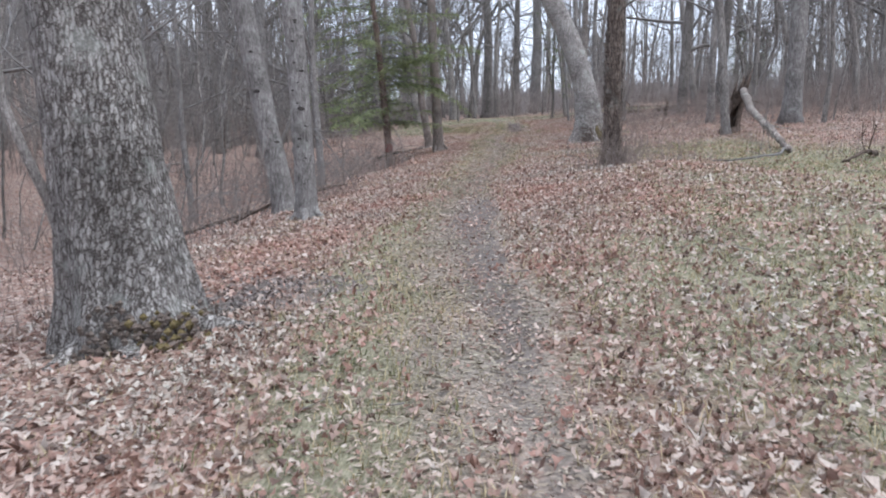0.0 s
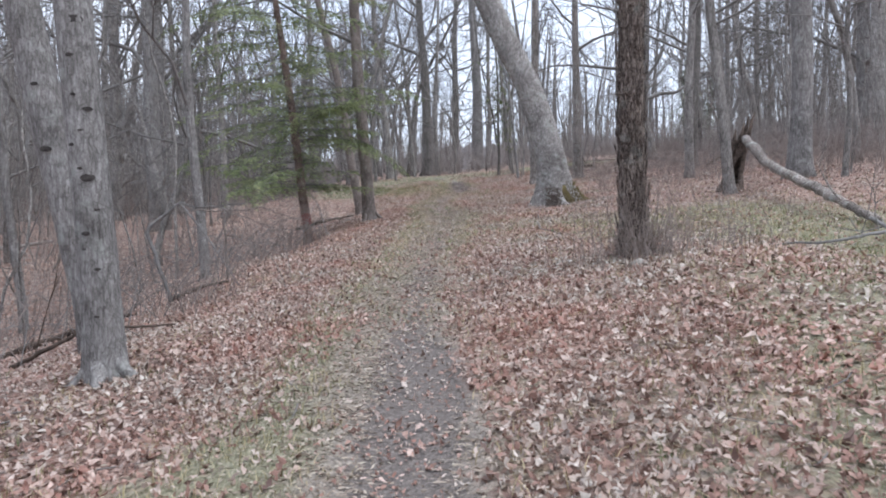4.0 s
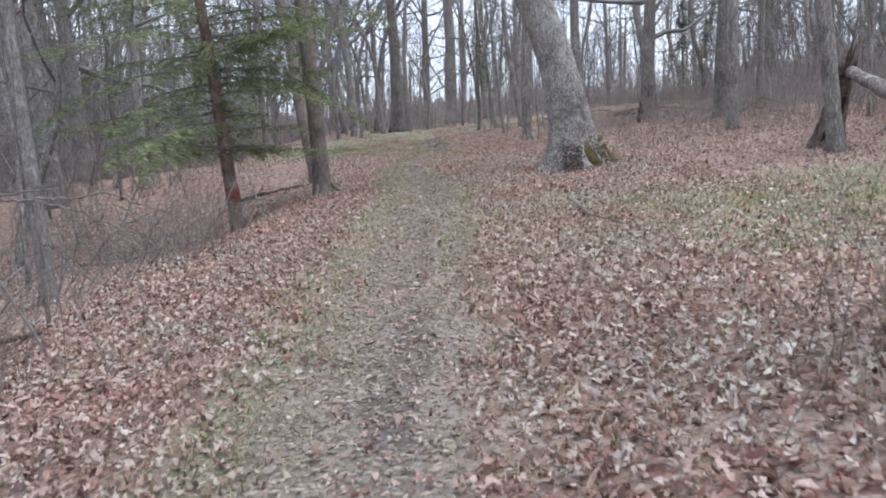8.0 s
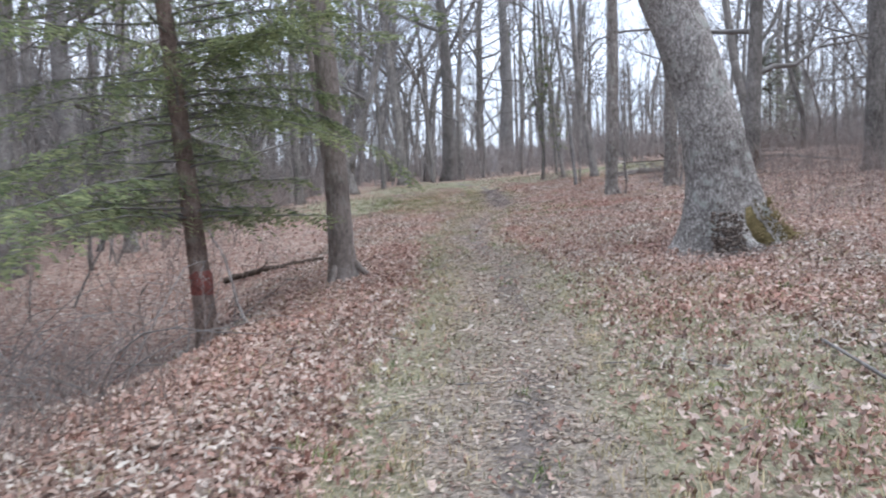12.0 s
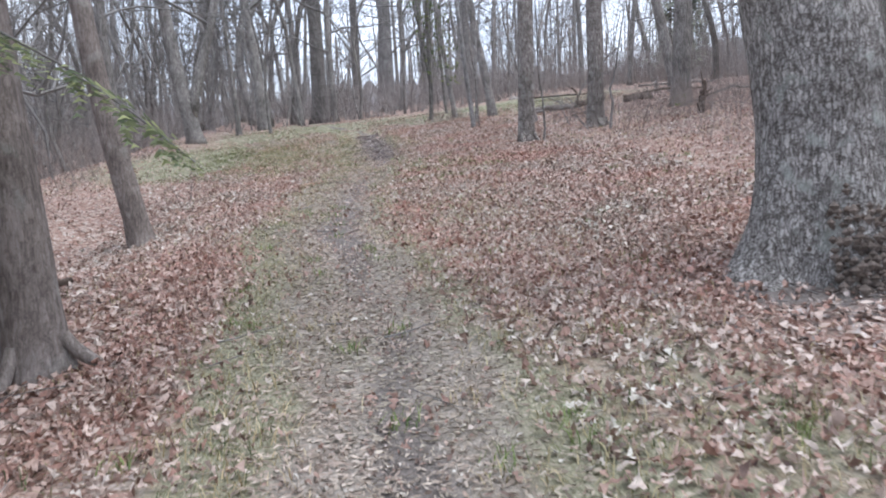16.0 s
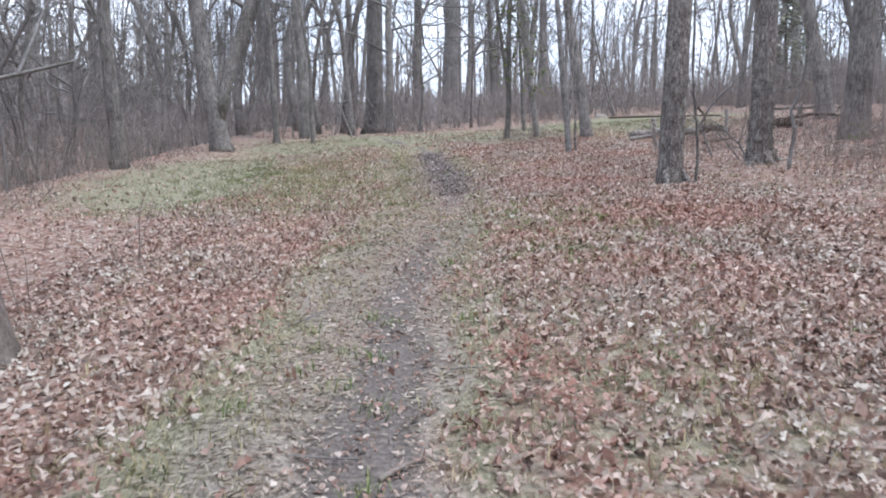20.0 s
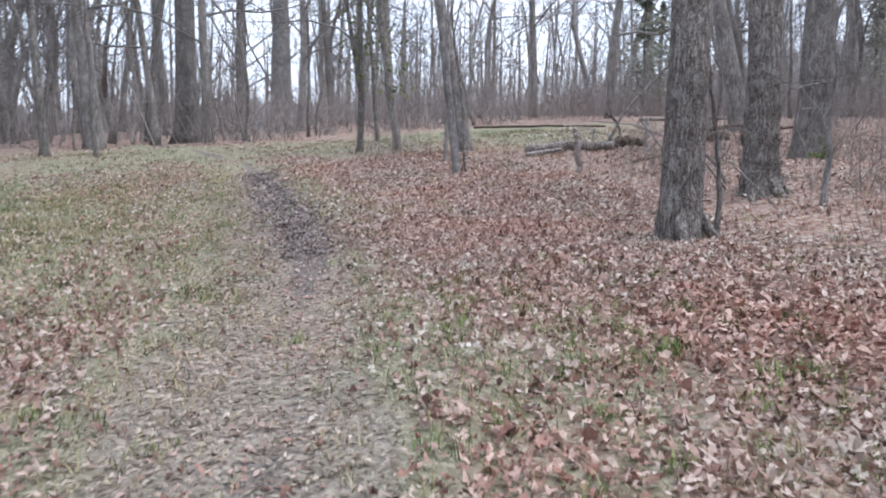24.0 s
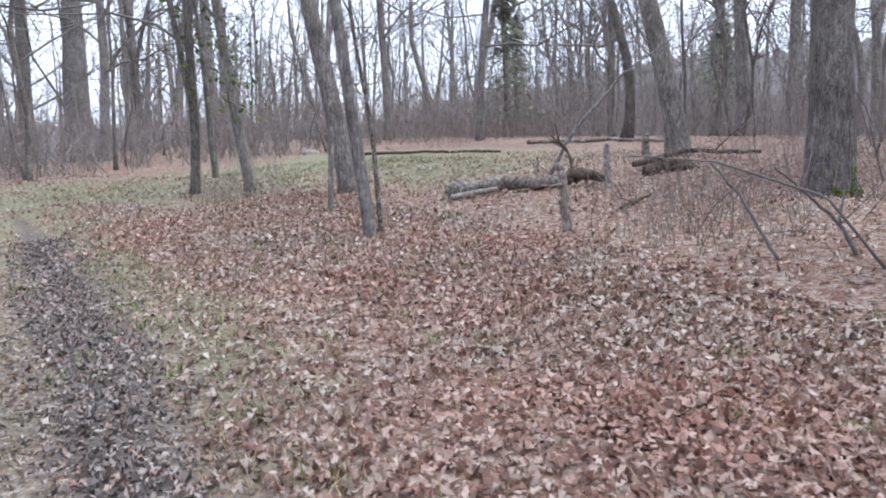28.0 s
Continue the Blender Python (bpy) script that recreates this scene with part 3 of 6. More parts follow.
def tree_shapes(seed, height, r0, lean=(0, 0), bend=0.12, sides=8, rings=14, limb_from=5.0, limbs=9, dens=1.0, flare=0.5, lobes=5, fork=None, curve=0.0, rough=0.0, sweep=0.0, least=0.004):
    rng = np.random.default_rng(seed)
    trunk, crown = Shape(), Shape()
    pts = trunk_line(rng, height, lean, bend, rings, curve, sweep)
    zz_ = pts[:, 2] + 0.15
    rad = r0 * (1 - 0.75 * (zz_ / height) ** 1.1)
    rad = rad * (1 + flare * np.exp(-zz_ / (r0 * 1.6)))
    ph = rng.uniform(0, 6.28, 3)
    bumps = rng.normal(0, rough, (rings, sides))

    def shape_of(i, th):
        low = np.exp(-zz_[i] / (r0 * 1.5))
        return 1 + low * flare * 0.4 * np.cos(lobes * th + ph[0]) + low * flare * 0.3 * np.cos(3 * th + ph[1]) + bumps + 0.03 * np.cos(2 * th + ph[2] + zz_[i])

    trunk.tube(pts, rad, sides, shape_of)
    lines = [(pts, rad)]
    if fork:
        h0, fx, fy, fr = fork
        i = int(np.argmin(np.abs(zz_ - h0)))
        rest = height - zz_[i]
        p2 = trunk_line(rng, rest, (fx, fy), bend, max(6, rings // 2)) + pts[i] + np.array([0, 0, 0.1])
        r2 = rad[i] * fr * np.linspace(1, 0.25, len(p2))
        trunk.tube(p2, r2, max(5, sides - 2))
        lines.append((p2, r2))
    for a in range(limbs):
        pl, rl = lines[a % len(lines)]
        zl = pl[:, 2]
        h = rng.uniform(max(limb_from, zl[0] + 0.3), height * 0.96)
        j = int(np.clip(np.searchsorted(zl, h), 1, len(zl) - 1))
        s = (h - zl[j - 1]) / max(1e-6, zl[j] - zl[j - 1])
        q = pl[j - 1] + (pl[j] - pl[j - 1]) * np.clip(s, 0, 1)
        az = rng.uniform(0, 6.28)
        el = rng.uniform(0.2, 0.95)
        ln = (height - h) * rng.uniform(0.25, 0.45) + height * 0.07
        branch(rng, crown, q, (math.cos(az) * math.cos(el), math.sin(az) * math.cos(el), math.sin(el)), ln, max(0.012, rl[j] * rng.uniform(0.3, 0.5)), 0, 5, dens, least)
    return trunk, crown


def make_tree(shapes, bark, label, name="tree", crown_mat=None, category="tree", group=""):
    trunk, crown = shapes
    root = tagged(new(name), label, category, group)
    part_mesh("trunk", trunk.mesh("trunk", bark), root)
    if crown.n:
        part_mesh("crown", crown.mesh("crown", crown_mat or TWIG), root, "bare branching twigs")
    return root


def at(x, y, turn=0.0, s=1.0, dz=0.0):
    return pose(x, y, float(rise(x, y)) + dz, 0, 0, turn) @ Matrix.Diagonal((s, s, s, 1))


def on(x, y, up=0.0):
    return (x, y, float(rise(x, y)) + up)


def plant(x, y, dia, lean=0.0, lean_y=0.0, height=19.0, bark=None, seed=0, label="tall bare hardwood tree with grey bark", **kw):
    """One tree of its own shape, standing at x, y."""
    args = dict(sides=12, rings=22, limb_from=3.2, limbs=11, dens=1.0, least=0.006)
    args.update(kw)
    t = make_tree(tree_shapes(seed + int(x * 31 + y * 7) % 997, height, dia / 2, (lean, lean_y), **args), bark or WOODS, label)
    t.matrix_basis = at(x, y)
    return t


def trunk_of(tree):
    return [c for c in tree.children if c.name.startswith("trunk")][0]


# the big trees beside the trail
tree_a = plant(-2.25, 5.55, 0.82, -0.165, 0.03, 21, OAK, 3, "large old oak with rough plated grey bark and flared roots", sides=40, rings=70, flare=0.42, lobes=6, rough=0.015, bend=0.05, limb_from=7)
tree_b = plant(-2.18, 12.1, 0.34, -0.045, 0.0, 18, GREYBARK, 5, "grey-barked maple with dark branch scars beside the trail", sides=20, rings=40, flare=0.35, rough=0.02, bend=0.05, limb_from=5)
tree_b2 = plant(-2.9, 14.1, 0.42, -0.20, 0.0, 17, GREYBARK, 8, "grey-barked leaning maple stem beside its twin", sides=18, rings=36, flare=0.4, rough=0.02, bend=0.05, limb_from=5, limbs=8)
tree_e = plant(3.0, 13.6, 0.29, -0.01, 0.0, 17, CHERRY, 4, "dark shaggy-barked cherry tree with stripped patches", sides=22, rings=60, flare=0.55, rough=0.045, bend=0.05, limb_from=5)
tree_f = plant(5.06, 26.5, 0.80, 0.0, 0.02, 21, SILVER, 6, "massive leaning oak with silver plated bark and mossy roots", sides=44, rings=80, flare=0.72, lobes=5, rough=0.014, bend=0.05, limb_from=8, sweep=-0.062)
tree_c = plant(-0.2, 27.1, 0.36, -0.05, 0.0, 18, SMOOTH, 7, "brown furrowed tree trunk growing on the trail edge", sides=20, rings=44, flare=0.4, rough=0.02, bend=0.05, limb_from=5)
tree_d = plant(-0.6, 33.3, 0.33, -0.20, 0.0, 15, SMOOTH, 9, "leaning brown-barked tree, bare for winter", sides=20, rings=44, flare=0.35, rough=0.02, bend=0.10, limb_from=3.2)
tree_h = plant(6.85, 38.6, 0.38, 0.015, 0.0, 20, DARKBARK, 2, "straight dark oak with ridged bark and pale lichen foot", sides=26, rings=60, flare=0.22, rough=0.02, bend=0.04, limb_from=7)
tree_k = plant(9.25, 40.2, 0.41, 0.0, 0.0, 18, DARKBARK, 5, "brown-barked tree with a stripped reddish base", sides=18, rings=40, flare=0.4, rough=0.02, bend=0.05, limb_from=5)
tree_q = plant(13.4, 43.4, 0.58, 0.04, 0.0, 19, WOODS, 4, "stout grey-brown tree with a mossy foot", sides=20, rings=40, flare=0.3, rough=0.02, bend=0.06, limb_from=3.5)
tree_p = plant(15.6, 47.6, 0.42, -0.135, 0.08, 18, WOODS, 6, "leaning grey tree beside fallen logs", sides=16, rings=30, limb_from=4)

# the right-hand slope
plant(11.0, 24.3, 0.56, 0.02, 0.0, 22, GREYBARK, 1, "thick pale grey tree standing behind the broken snag", sides=18, limb_from=7)
plant(11.4, 23.0, 0.16, 0.05, 0.0, 9, WOODS, 2, "thin dark young tree", limb_from=3)
plant(8.35, 22.6, 0.27, -0.10, 0.05, 15, WOODS, 3, "grey tree rising beside the dark snag", limb_from=4)
plant(10.5, 30.2, 0.30, -0.02, 0.0, 20, WOODS, 5)
plant(12.45, 34.7, 0.46, -0.01, 0.0, 20, WOODS, 6)
plant(14.3, 35.7, 0.24, 0.0, 0.0, 15, WOODS, 8, limb_from=4)
plant(18.75, 32.7, 0.62, 0.02, 0.0, 21, WOODS, 9)
plant(21.5, 37.5, 0.65, 0.0, 0.0, 21, GREYBARK, 2)
plant(25.5, 36.5, 0.60, 0.01, 0.0, 20, WOODS, 3)

# the left-hand hollow
plant(-7.0, 21.0, 0.18, -0.02, 0.0, 11, GREYBARK, 1, "thin pale young tree in the hollow", limb_from=2.5, limbs=6)
plant(-3.3, 20.6, 0.21, -0.08, 0.0, 13, GREYBARK, 2, "slender pale leaning tree", limb_from=3, limbs=7)
plant(-7.6, 32.4, 0.62, -0.05, 0.0, 20, GREYBARK, 3)
plant(-10.2, 34.6, 0.40, -0.03, 0.0, 18, WOODS, 4, limb_from=4)
plant(-13.5, 33.8, 0.26, 0.02, 0.0, 16, WOODS, 5, limb_from=4)
plant(-9.1, 39.4, 0.62, -0.05, 0.0, 20, GREYBARK, 6)
plant(-10.5, 36.7, 0.46, 0.03, 0.0, 18, WOODS, 7, fork=(2.6, 0.25, 0.0, 0.7))
plant(-12.4, 42.3, 0.52, 0.05, 0.0, 19, WOODS, 8)
plant(-5.8, 34.6, 0.30, 0.0, 0.0, 16, WOODS, 9, limb_from=4)
plant(-15.6, 50.3, 0.52, 0.01, 0.0, 20, WOODS, 1)

# the far woods straight ahead
plant(3.55, 62.6, 0.82, -0.03, 0.0, 24, WOODS, 1, "big straight oak where the trail bends away", sides=18, limb_from=9)
plant(9.1, 76.7, 1.1, -0.03, 0.0, 26, GREYBARK, 2, "very thick pale grey oak far along the ridge", sides=18, limb_from=11)
plant(8.1, 87.6, 0.85, 0.0, 0.0, 25, WOODS, 3, sides=10, limb_from=9)
plant(4.1, 61.4, 0.34, 0.02, 0.0, 18, WOODS, 4)
plant(9.6, 73.5, 0.45, 0.02, 0.0, 20, WOODS, 5)
plant(12.2, 77.5, 0.40, -0.05, 0.0, 20, WOODS, 6, fork=(4, 0.2, 0, 0.7))
plant(8.8, 96.0, 0.55, 0.0, 0.0, 22, WOODS, 7)
plant(14.2, 72.3, 0.55, -0.02, 0.0, 20, WOODS, 8, limb_from=4)
plant(-1.7, 52.0, 0.55, -0.18, 0.0, 18, WOODS, 2, "dark leaning tree splitting low into two stems", fork=(1.0, 0.24, 0.0, 0.75), limb_from=4)
plant(-3.5, 47.2, 0.36, -0.03, 0.0, 17, WOODS, 3)
plant(-0.3, 55.3, 0.22, -0.10, 0.0, 15, WOODS, 4)
plant(0.7, 58.3, 0.52, -0.07, 0.0, 20, WOODS, 5)
plant(1.0, 54.4, 0.14, -0.10, 0.0, 10, WOODS, 5, limb_from=2.5)
plant(3.0, 76.0, 0.45, -0.10, 0.0, 20, WOODS, 6)
plant(19.4, 65.7, 0.34, 0.0, 0.0, 18, WOODS, 7)
plant(19.4, 59.3, 0.28, 0.06, 0.0, 17, WOODS, 8)
plant(26.2, 66.0, 0.40, 0.0, 0.0, 19, WOODS, 9)
plant(31.0, 64.0, 0.42, 0.0, 0.0, 19, WOODS, 1)
plant(24.0, 52.0, 0.42, -0.02, 0.0, 19, WOODS, 2)
plant(29.0, 53.5, 0.36, 0.05, 0.0, 18, WOODS, 3)
plant(23.9, 48.0, 0.26, 0.0, 0.0, 17, WOODS, 4)

# the young trees by the clearing
young = [
    plant(7.3, 52.0, 0.18, 0.0, 0.0, 12, WOODS, 2, "thin young tree wrapped with green vine leaves", limb_from=2.6, limbs=7, fork=(1.6, -0.15, 0.0, 0.8)),
    plant(8.22, 51.5, 0.21, -0.12, 0.07, 13, WOODS, 3, "thin leaning tree with green vine leaves", limb_from=2.8, limbs=7),
    plant(9.1, 49.2, 0.32, -0.128, 0.078, 15, WOODS, 4, "leaning brown tree in front of the clearing", limb_from=4.0, limbs=8),
]
plant(7.38, 45.35, 0.15, -0.12, 0.075, 12, GREYBARK, 5, "pale slender leaning tree rooted in leaves", limb_from=2.8, limbs=7, sides=14, rings=30)
plant(7.58, 45.45, 0.06, -0.11, 0.07, 7, DARKBARK, 6, "thin dark sapling beside a pale tree", limb_from=2.0, limbs=5)
plant(8.1, 47.9, 0.09, 0.02, 0.0, 8, WOODS, 7, "thin bare sapling among fallen leaves", limb_from=2.0, limbs=5)
plant(8.5, 54.5, 0.14, -0.02, 0.0, 10, WOODS, 8, "thin bare sapling beside the clearing", limb_from=2.4, limbs=6)


def vine_leaves(tree, seed, count, h0, h1, spread_):
    """Small green leaves in loose tufts along a stem."""
    rng = np.random.default_rng(seed)
    line = np.array([v.co for v in trunk_of(tree).data.vertices])
    s = Shape()
    for _ in range(count):
        h = rng.uniform(h0, h1)
        near = line[np.argsort(np.abs(line[:, 2] - h))[:6]].mean(0)
        p = near + rng.normal(0, spread_, 3) * np.array([1, 1, 0.6])
        a, b_ = rng.normal(0, 1, 3), rng.normal(0, 1, 3)
        a /= np.linalg.norm(a)
        b_ /= np.linalg.norm(b_)
        w = rng.uniform(0.04, 0.09)
        s.poly([p - a * w, p + b_ * w * 0.5, p + a * w, p - b_ * w * 0.5], [(0, 1, 2, 3)])
    part_mesh("vine_leaves", s.mesh("vine_leaves", IVY, False), tree, "small green vine leaves")


vine_leaves(young[0], 1, 420, 1.6, 7.0, 0.26)
vine_leaves(young[1], 2, 420, 1.4, 7.0, 0.26)

# ---------------------------------------------------------------- the hemlock on the bank


def hemlock(x, y, height, r0, lean, reach, first, seed, droop=-0.045):
    rng = np.random.default_rng(seed)
    root = tagged(new("hemlock_tree"), "young evergreen hemlock with drooping green needle sprays", "tree")
    trunk = Shape()
    pts = trunk_line(rng, height, lean, 0.04, 26)
    zs = pts[:, 2] + 0.15
    trunk.tube(pts, r0 * (1 - 0.9 * zs / height) * (1 + 0.35 * np.exp(-zs / 0.25)), 14)
    part_mesh("trunk", trunk.mesh("trunk", REDBARK), root)
    count = 138
    spots = [(first + (height - first - 0.2) * (a / count) ** 1.45, a * 2.4 + rng.uniform(-0.5, 0.5), 0.0) for a in range(count)]
    spots += [(3.0, 0.25, 2.1), (3.1, -0.5, 2.1), (3.2, 0.0, 2.3), (3.35, -0.8, 2.2), (3.4, 0.4, 2.4), (3.6, -0.3, 2.4), (3.75, -0.6, 2.3), (3.9, 0.1, 2.4), (4.1, -0.2, 2.3)]
    for h, az, far in spots:
        j = int(np.clip(np.searchsorted(zs, h), 1, len(zs) - 1))
        q = pts[j - 1] + (pts[j] - pts[j - 1]) * (h - zs[j - 1]) / (zs[j] - zs[j - 1])
        ln = far or reach * (1 - 0.35 * (h - first) / (height - first)) * rng.choice([0.4, 0.7, 0.9, 1.1]) * rng.uniform(0.85, 1.1)
        if math.cos(az) > 0 and h < 2.7 and not far:
            ln *= 0.5
        line = wander(rng, q, (math.cos(az), math.sin(az), 0.22 if math.cos(az) > 0 else 0.0), ln, 8, 0.07, droop)
        limb, needles = Shape(), Shape()
        limb.tube(line, np.linspace(0.018, 0.004, 9), 4, close=False)
        steps, rows_, leafw = (int(ln / 0.045), 18, 0.03) if far else (int(ln / 0.065), 8, 0.066)
        for k in range(1, steps):
            s = (k / steps) * 8
            i = min(int(s), 7)
            p = line[i] + (line[i + 1] - line[i]) * (s - i)
            d = line[i + 1] - line[i]
            d /= np.linalg.norm(d)
            if k / steps < 0.2 and rng.random() < 0.6:
                continue
            for sg in (-1, 1):
                if rng.random() < 0.2:
                    continue
                side = np.cross(d, (0, 0, 1)) * sg
                sd = side * 0.85 + d * 0.6 + np.array([0, 0, -0.4]) + rng.normal(0, 0.25, 3)
                sd /= np.linalg.norm(sd)
                sl = rng.uniform(0.22, 0.55) * (1.15 - 0.5 * k / steps)
                up = np.cross(sd, d)
                up /= np.linalg.norm(up) + 1e-9
                across = np.cross(up, sd)
                for e in range(rows_):
                    c = p + sd * sl * (e + 0.5) / rows_ + rng.normal(0, 0.014, 3) - np.array([0, 0, 0.10 * sl * (e / rows_) ** 2])
                    w = leafw * (1 - 0.5 * e / rows_)
                    tip = sd * 0.026
                    needles.poly([c - across * w + tip, c - sd * 0.014, c + across * w + tip, c + sd * 0.012 + up * 0.006], [(0, 1, 3), (1, 2, 3)])
        bough = part_mesh("bough", limb.mesh("bough", TWIG), root)
        if needles.n:
            part_mesh("needle_spray", needles.mesh("needle_spray", NEEDLE, False), bough, "fine green hemlock needles", "stuff")
    root.matrix_basis = at(x, y)
    return root


hemlock_tree = hemlock(-1.79, 25.9, 14.0, 0.135, (-0.11, 0.02), 3.4, 1.7, 11)



def paint_band(tree, h0, h1):
    """A faded red mark painted round a trunk."""
    co = np.array([v.co for v in trunk_of(tree).data.vertices])
    s = Shape()
    pts, rad = [], []
    for h in np.linspace(h0, h1, 5):
        near = co[np.argsort(np.abs(co[:, 2] - h))[:28]]
        cen = near.mean(0)
        pts.append((cen[0], cen[1], h))
        rad.append(np.linalg.norm((near - cen)[:, :2], axis=1).mean() + 0.006)
    rng = np.random.default_rng(3)
    wob = 1 + rng.normal(0, 0.012, (5, 14))
    s.tube(pts, np.array(rad), 14, lambda i, th: wob, close=False)
    part_mesh("paint_mark", s.mesh("paint_mark", PAINT), tree, "faded red paint mark")


paint_band(hemlock_tree, 0.62, 0.9)


def cedar(seed, height, reach):
    """A small dark evergreen seen far off between bare trees."""
    rng = np.random.default_rng(seed)
    root = tagged(new("cedar_tree"), "dark green evergreen between bare trees on the far slope", "tree", "far evergreens")
    trunk, leaves = Shape(), Shape()
    pts = trunk_line(rng, height, (0, 0), 0.05, 10)
    trunk.tube(pts, np.linspace(0.12, 0.02, 10), 7)
    part_mesh("trunk", trunk.mesh("trunk", DARKBARK), root)
    for _ in range(1000):
        f = rng.random() ** 0.8
        z = 0.9 + (height - 0.9) * f
        r = reach * (1 - f) ** 0.8 * rng.uniform(0.2, 1.0) * (0.8 + 0.35 * math.sin(9 * f * 3 + seed))
        az = rng.uniform(0, 6.28)
        p = np.array([r * math.cos(az), r * math.sin(az), z - 0.25 * r])
        out = np.array([math.cos(az), math.sin(az), -0.35]) * rng.uniform(0.12, 0.34)
        side = np.array([-math.sin(az), math.cos(az), rng.normal(0, 0.3)]) * rng.uniform(0.05, 0.11)
        leaves.poly([p - side, p + out, p + side, p - out * 0.4], [(0, 1, 2, 3)])
    part_mesh("foliage", leaves.mesh("foliage", CEDAR, False), root, "dark green needle foliage")
    return root


far_cedar = cedar(4, 7.0, 2.3)
far_cedar.matrix_basis = at(24.2, 63.8, 0)
for cx, cy, turn, size in ((27.4, 66.8, 80, 0.85), (38.2, 63.0, 140, 1.05), (41.4, 65.8, 200, 0.9), (45.5, 67.9, 20, 1.1)):
    copy_thing(far_cedar, at(cx, cy, turn, size))

# ---------------------------------------------------------------- the woods behind, repeated from a few grown shapes
rngw = np.random.default_rng(77)
MODELS = []
for k, (h, d, lf, nl, de, fk) in enumerate(((20, 0.32, 4.0, 11, 1.0, (6, 0.22, 0.1, 0.7)), (18, 0.24, 3.0, 12, 1.05, None), (16, 0.19, 2.2, 12, 1.1, (3.4, 0.22, 0.03, 0.75)), (22, 0.40, 6, 10, 1.0, None), (12, 0.13, 1.8, 12, 1.1, (2.2, 0.2, -0.1, 0.8)), (17, 0.22, 2.6, 12, 1.0, (1.6, -0.26, 0.06, 0.8)))):
    MODELS.append(make_tree(tree_shapes(500 + k, h, d / 2, (rngw.normal(0, 0.04), rngw.normal(0, 0.04)), bend=0.75, sides=6, rings=15, sweep=rngw.normal(0, 0.012), least=0.009, limb_from=lf, limbs=nl, dens=de, fork=fk), WOODS, "bare woodland tree in winter with many fine twigs", group="woodland trees"))
for k, (h, d) in enumerate(((7, 0.07), (9, 0.10), (6, 0.055))):
    MODELS.append(make_tree(tree_shapes(600 + k, h, d / 2, (rngw.normal(0, 0.06), rngw.normal(0, 0.06)), bend=0.25, sides=5, rings=9, limb_from=1.2, limbs=9, dens=0.75, flare=0.2, least=0.006), WOODS, "thin bare sapling in the undergrowth", name="sapling", category="sapling", group="saplings"))


def clear_of(x, y):
    """True where the trail, the mown bank and the clearing leave room for a tree."""
    d = x - float(trail_x(y))
    if y < 20:
        open_ = -5.5 < d < 13.5
    elif y < 36:
        open_ = -4.5 < d < 9.5
    elif y < 58:
        open_ = -7 < d < 12
    else:
        open_ = False
    return not open_ and not (8 < x < 20 and 46 < y < 60)


taken = []
first_use = set()


def scatter(count, kinds, xr, yr, gap, smin, smax):
    made = 0
    for _ in range(count * 12):
        if made >= count:
            return
        x, y = rngw.uniform(*xr), rngw.uniform(*yr)
        if not clear_of(x, y) or any((x - a) ** 2 + (y - b) ** 2 < gap * gap for a, b in taken):
            continue
        if -3 < y < 30 and abs(x) < 3:
            continue
        taken.append((x, y))
        k = kinds[int(rngw.integers(len(kinds)))]
        m = at(x, y, rngw.uniform(0, 360), rngw.uniform(smin, smax))
        if k not in first_use:
            first_use.add(k)
            MODELS[k].matrix_basis = m
        else:
            copy_thing(MODELS[k], m)
        made += 1


for k in range(6):
    scatter(1, [k], (-30, 45), (60, 90), 2.0, 0.9, 1.1)
for k in (6, 7, 8):
    scatter(1, [k], (-14, -6), (18, 34), 1.5, 0.9, 1.1)
scatter(95, [0, 1, 2, 4, 5, 4], (-50, 0), (14, 100), 2.2, 0.6, 1.05)
scatter(55, [0, 1, 2, 3, 4, 5], (4, 55), (28, 60), 2.4, 0.6, 1.05)
scatter(26, [0, 1, 3, 5], (4, 60), (64, 115), 3.0, 0.7, 1.1)
scatter(26, [0, 1, 3, 5], (-12, 4), (59, 92), 1.8, 0.8, 1.15)
scatter(12, [0, 1, 3, 5], (-30, -10), (50, 80), 1.8, 0.8, 1.15)
scatter(16, [0, 1, 3], (-40, 45), (-40, -8), 5, 0.8, 1.1)
scatter(90, [6, 7, 8], (-30, 0), (12, 70), 1.3, 0.7, 1.3)
scatter(70, [6, 7, 8], (6, 45), (24, 80), 1.5, 0.7, 1.3)


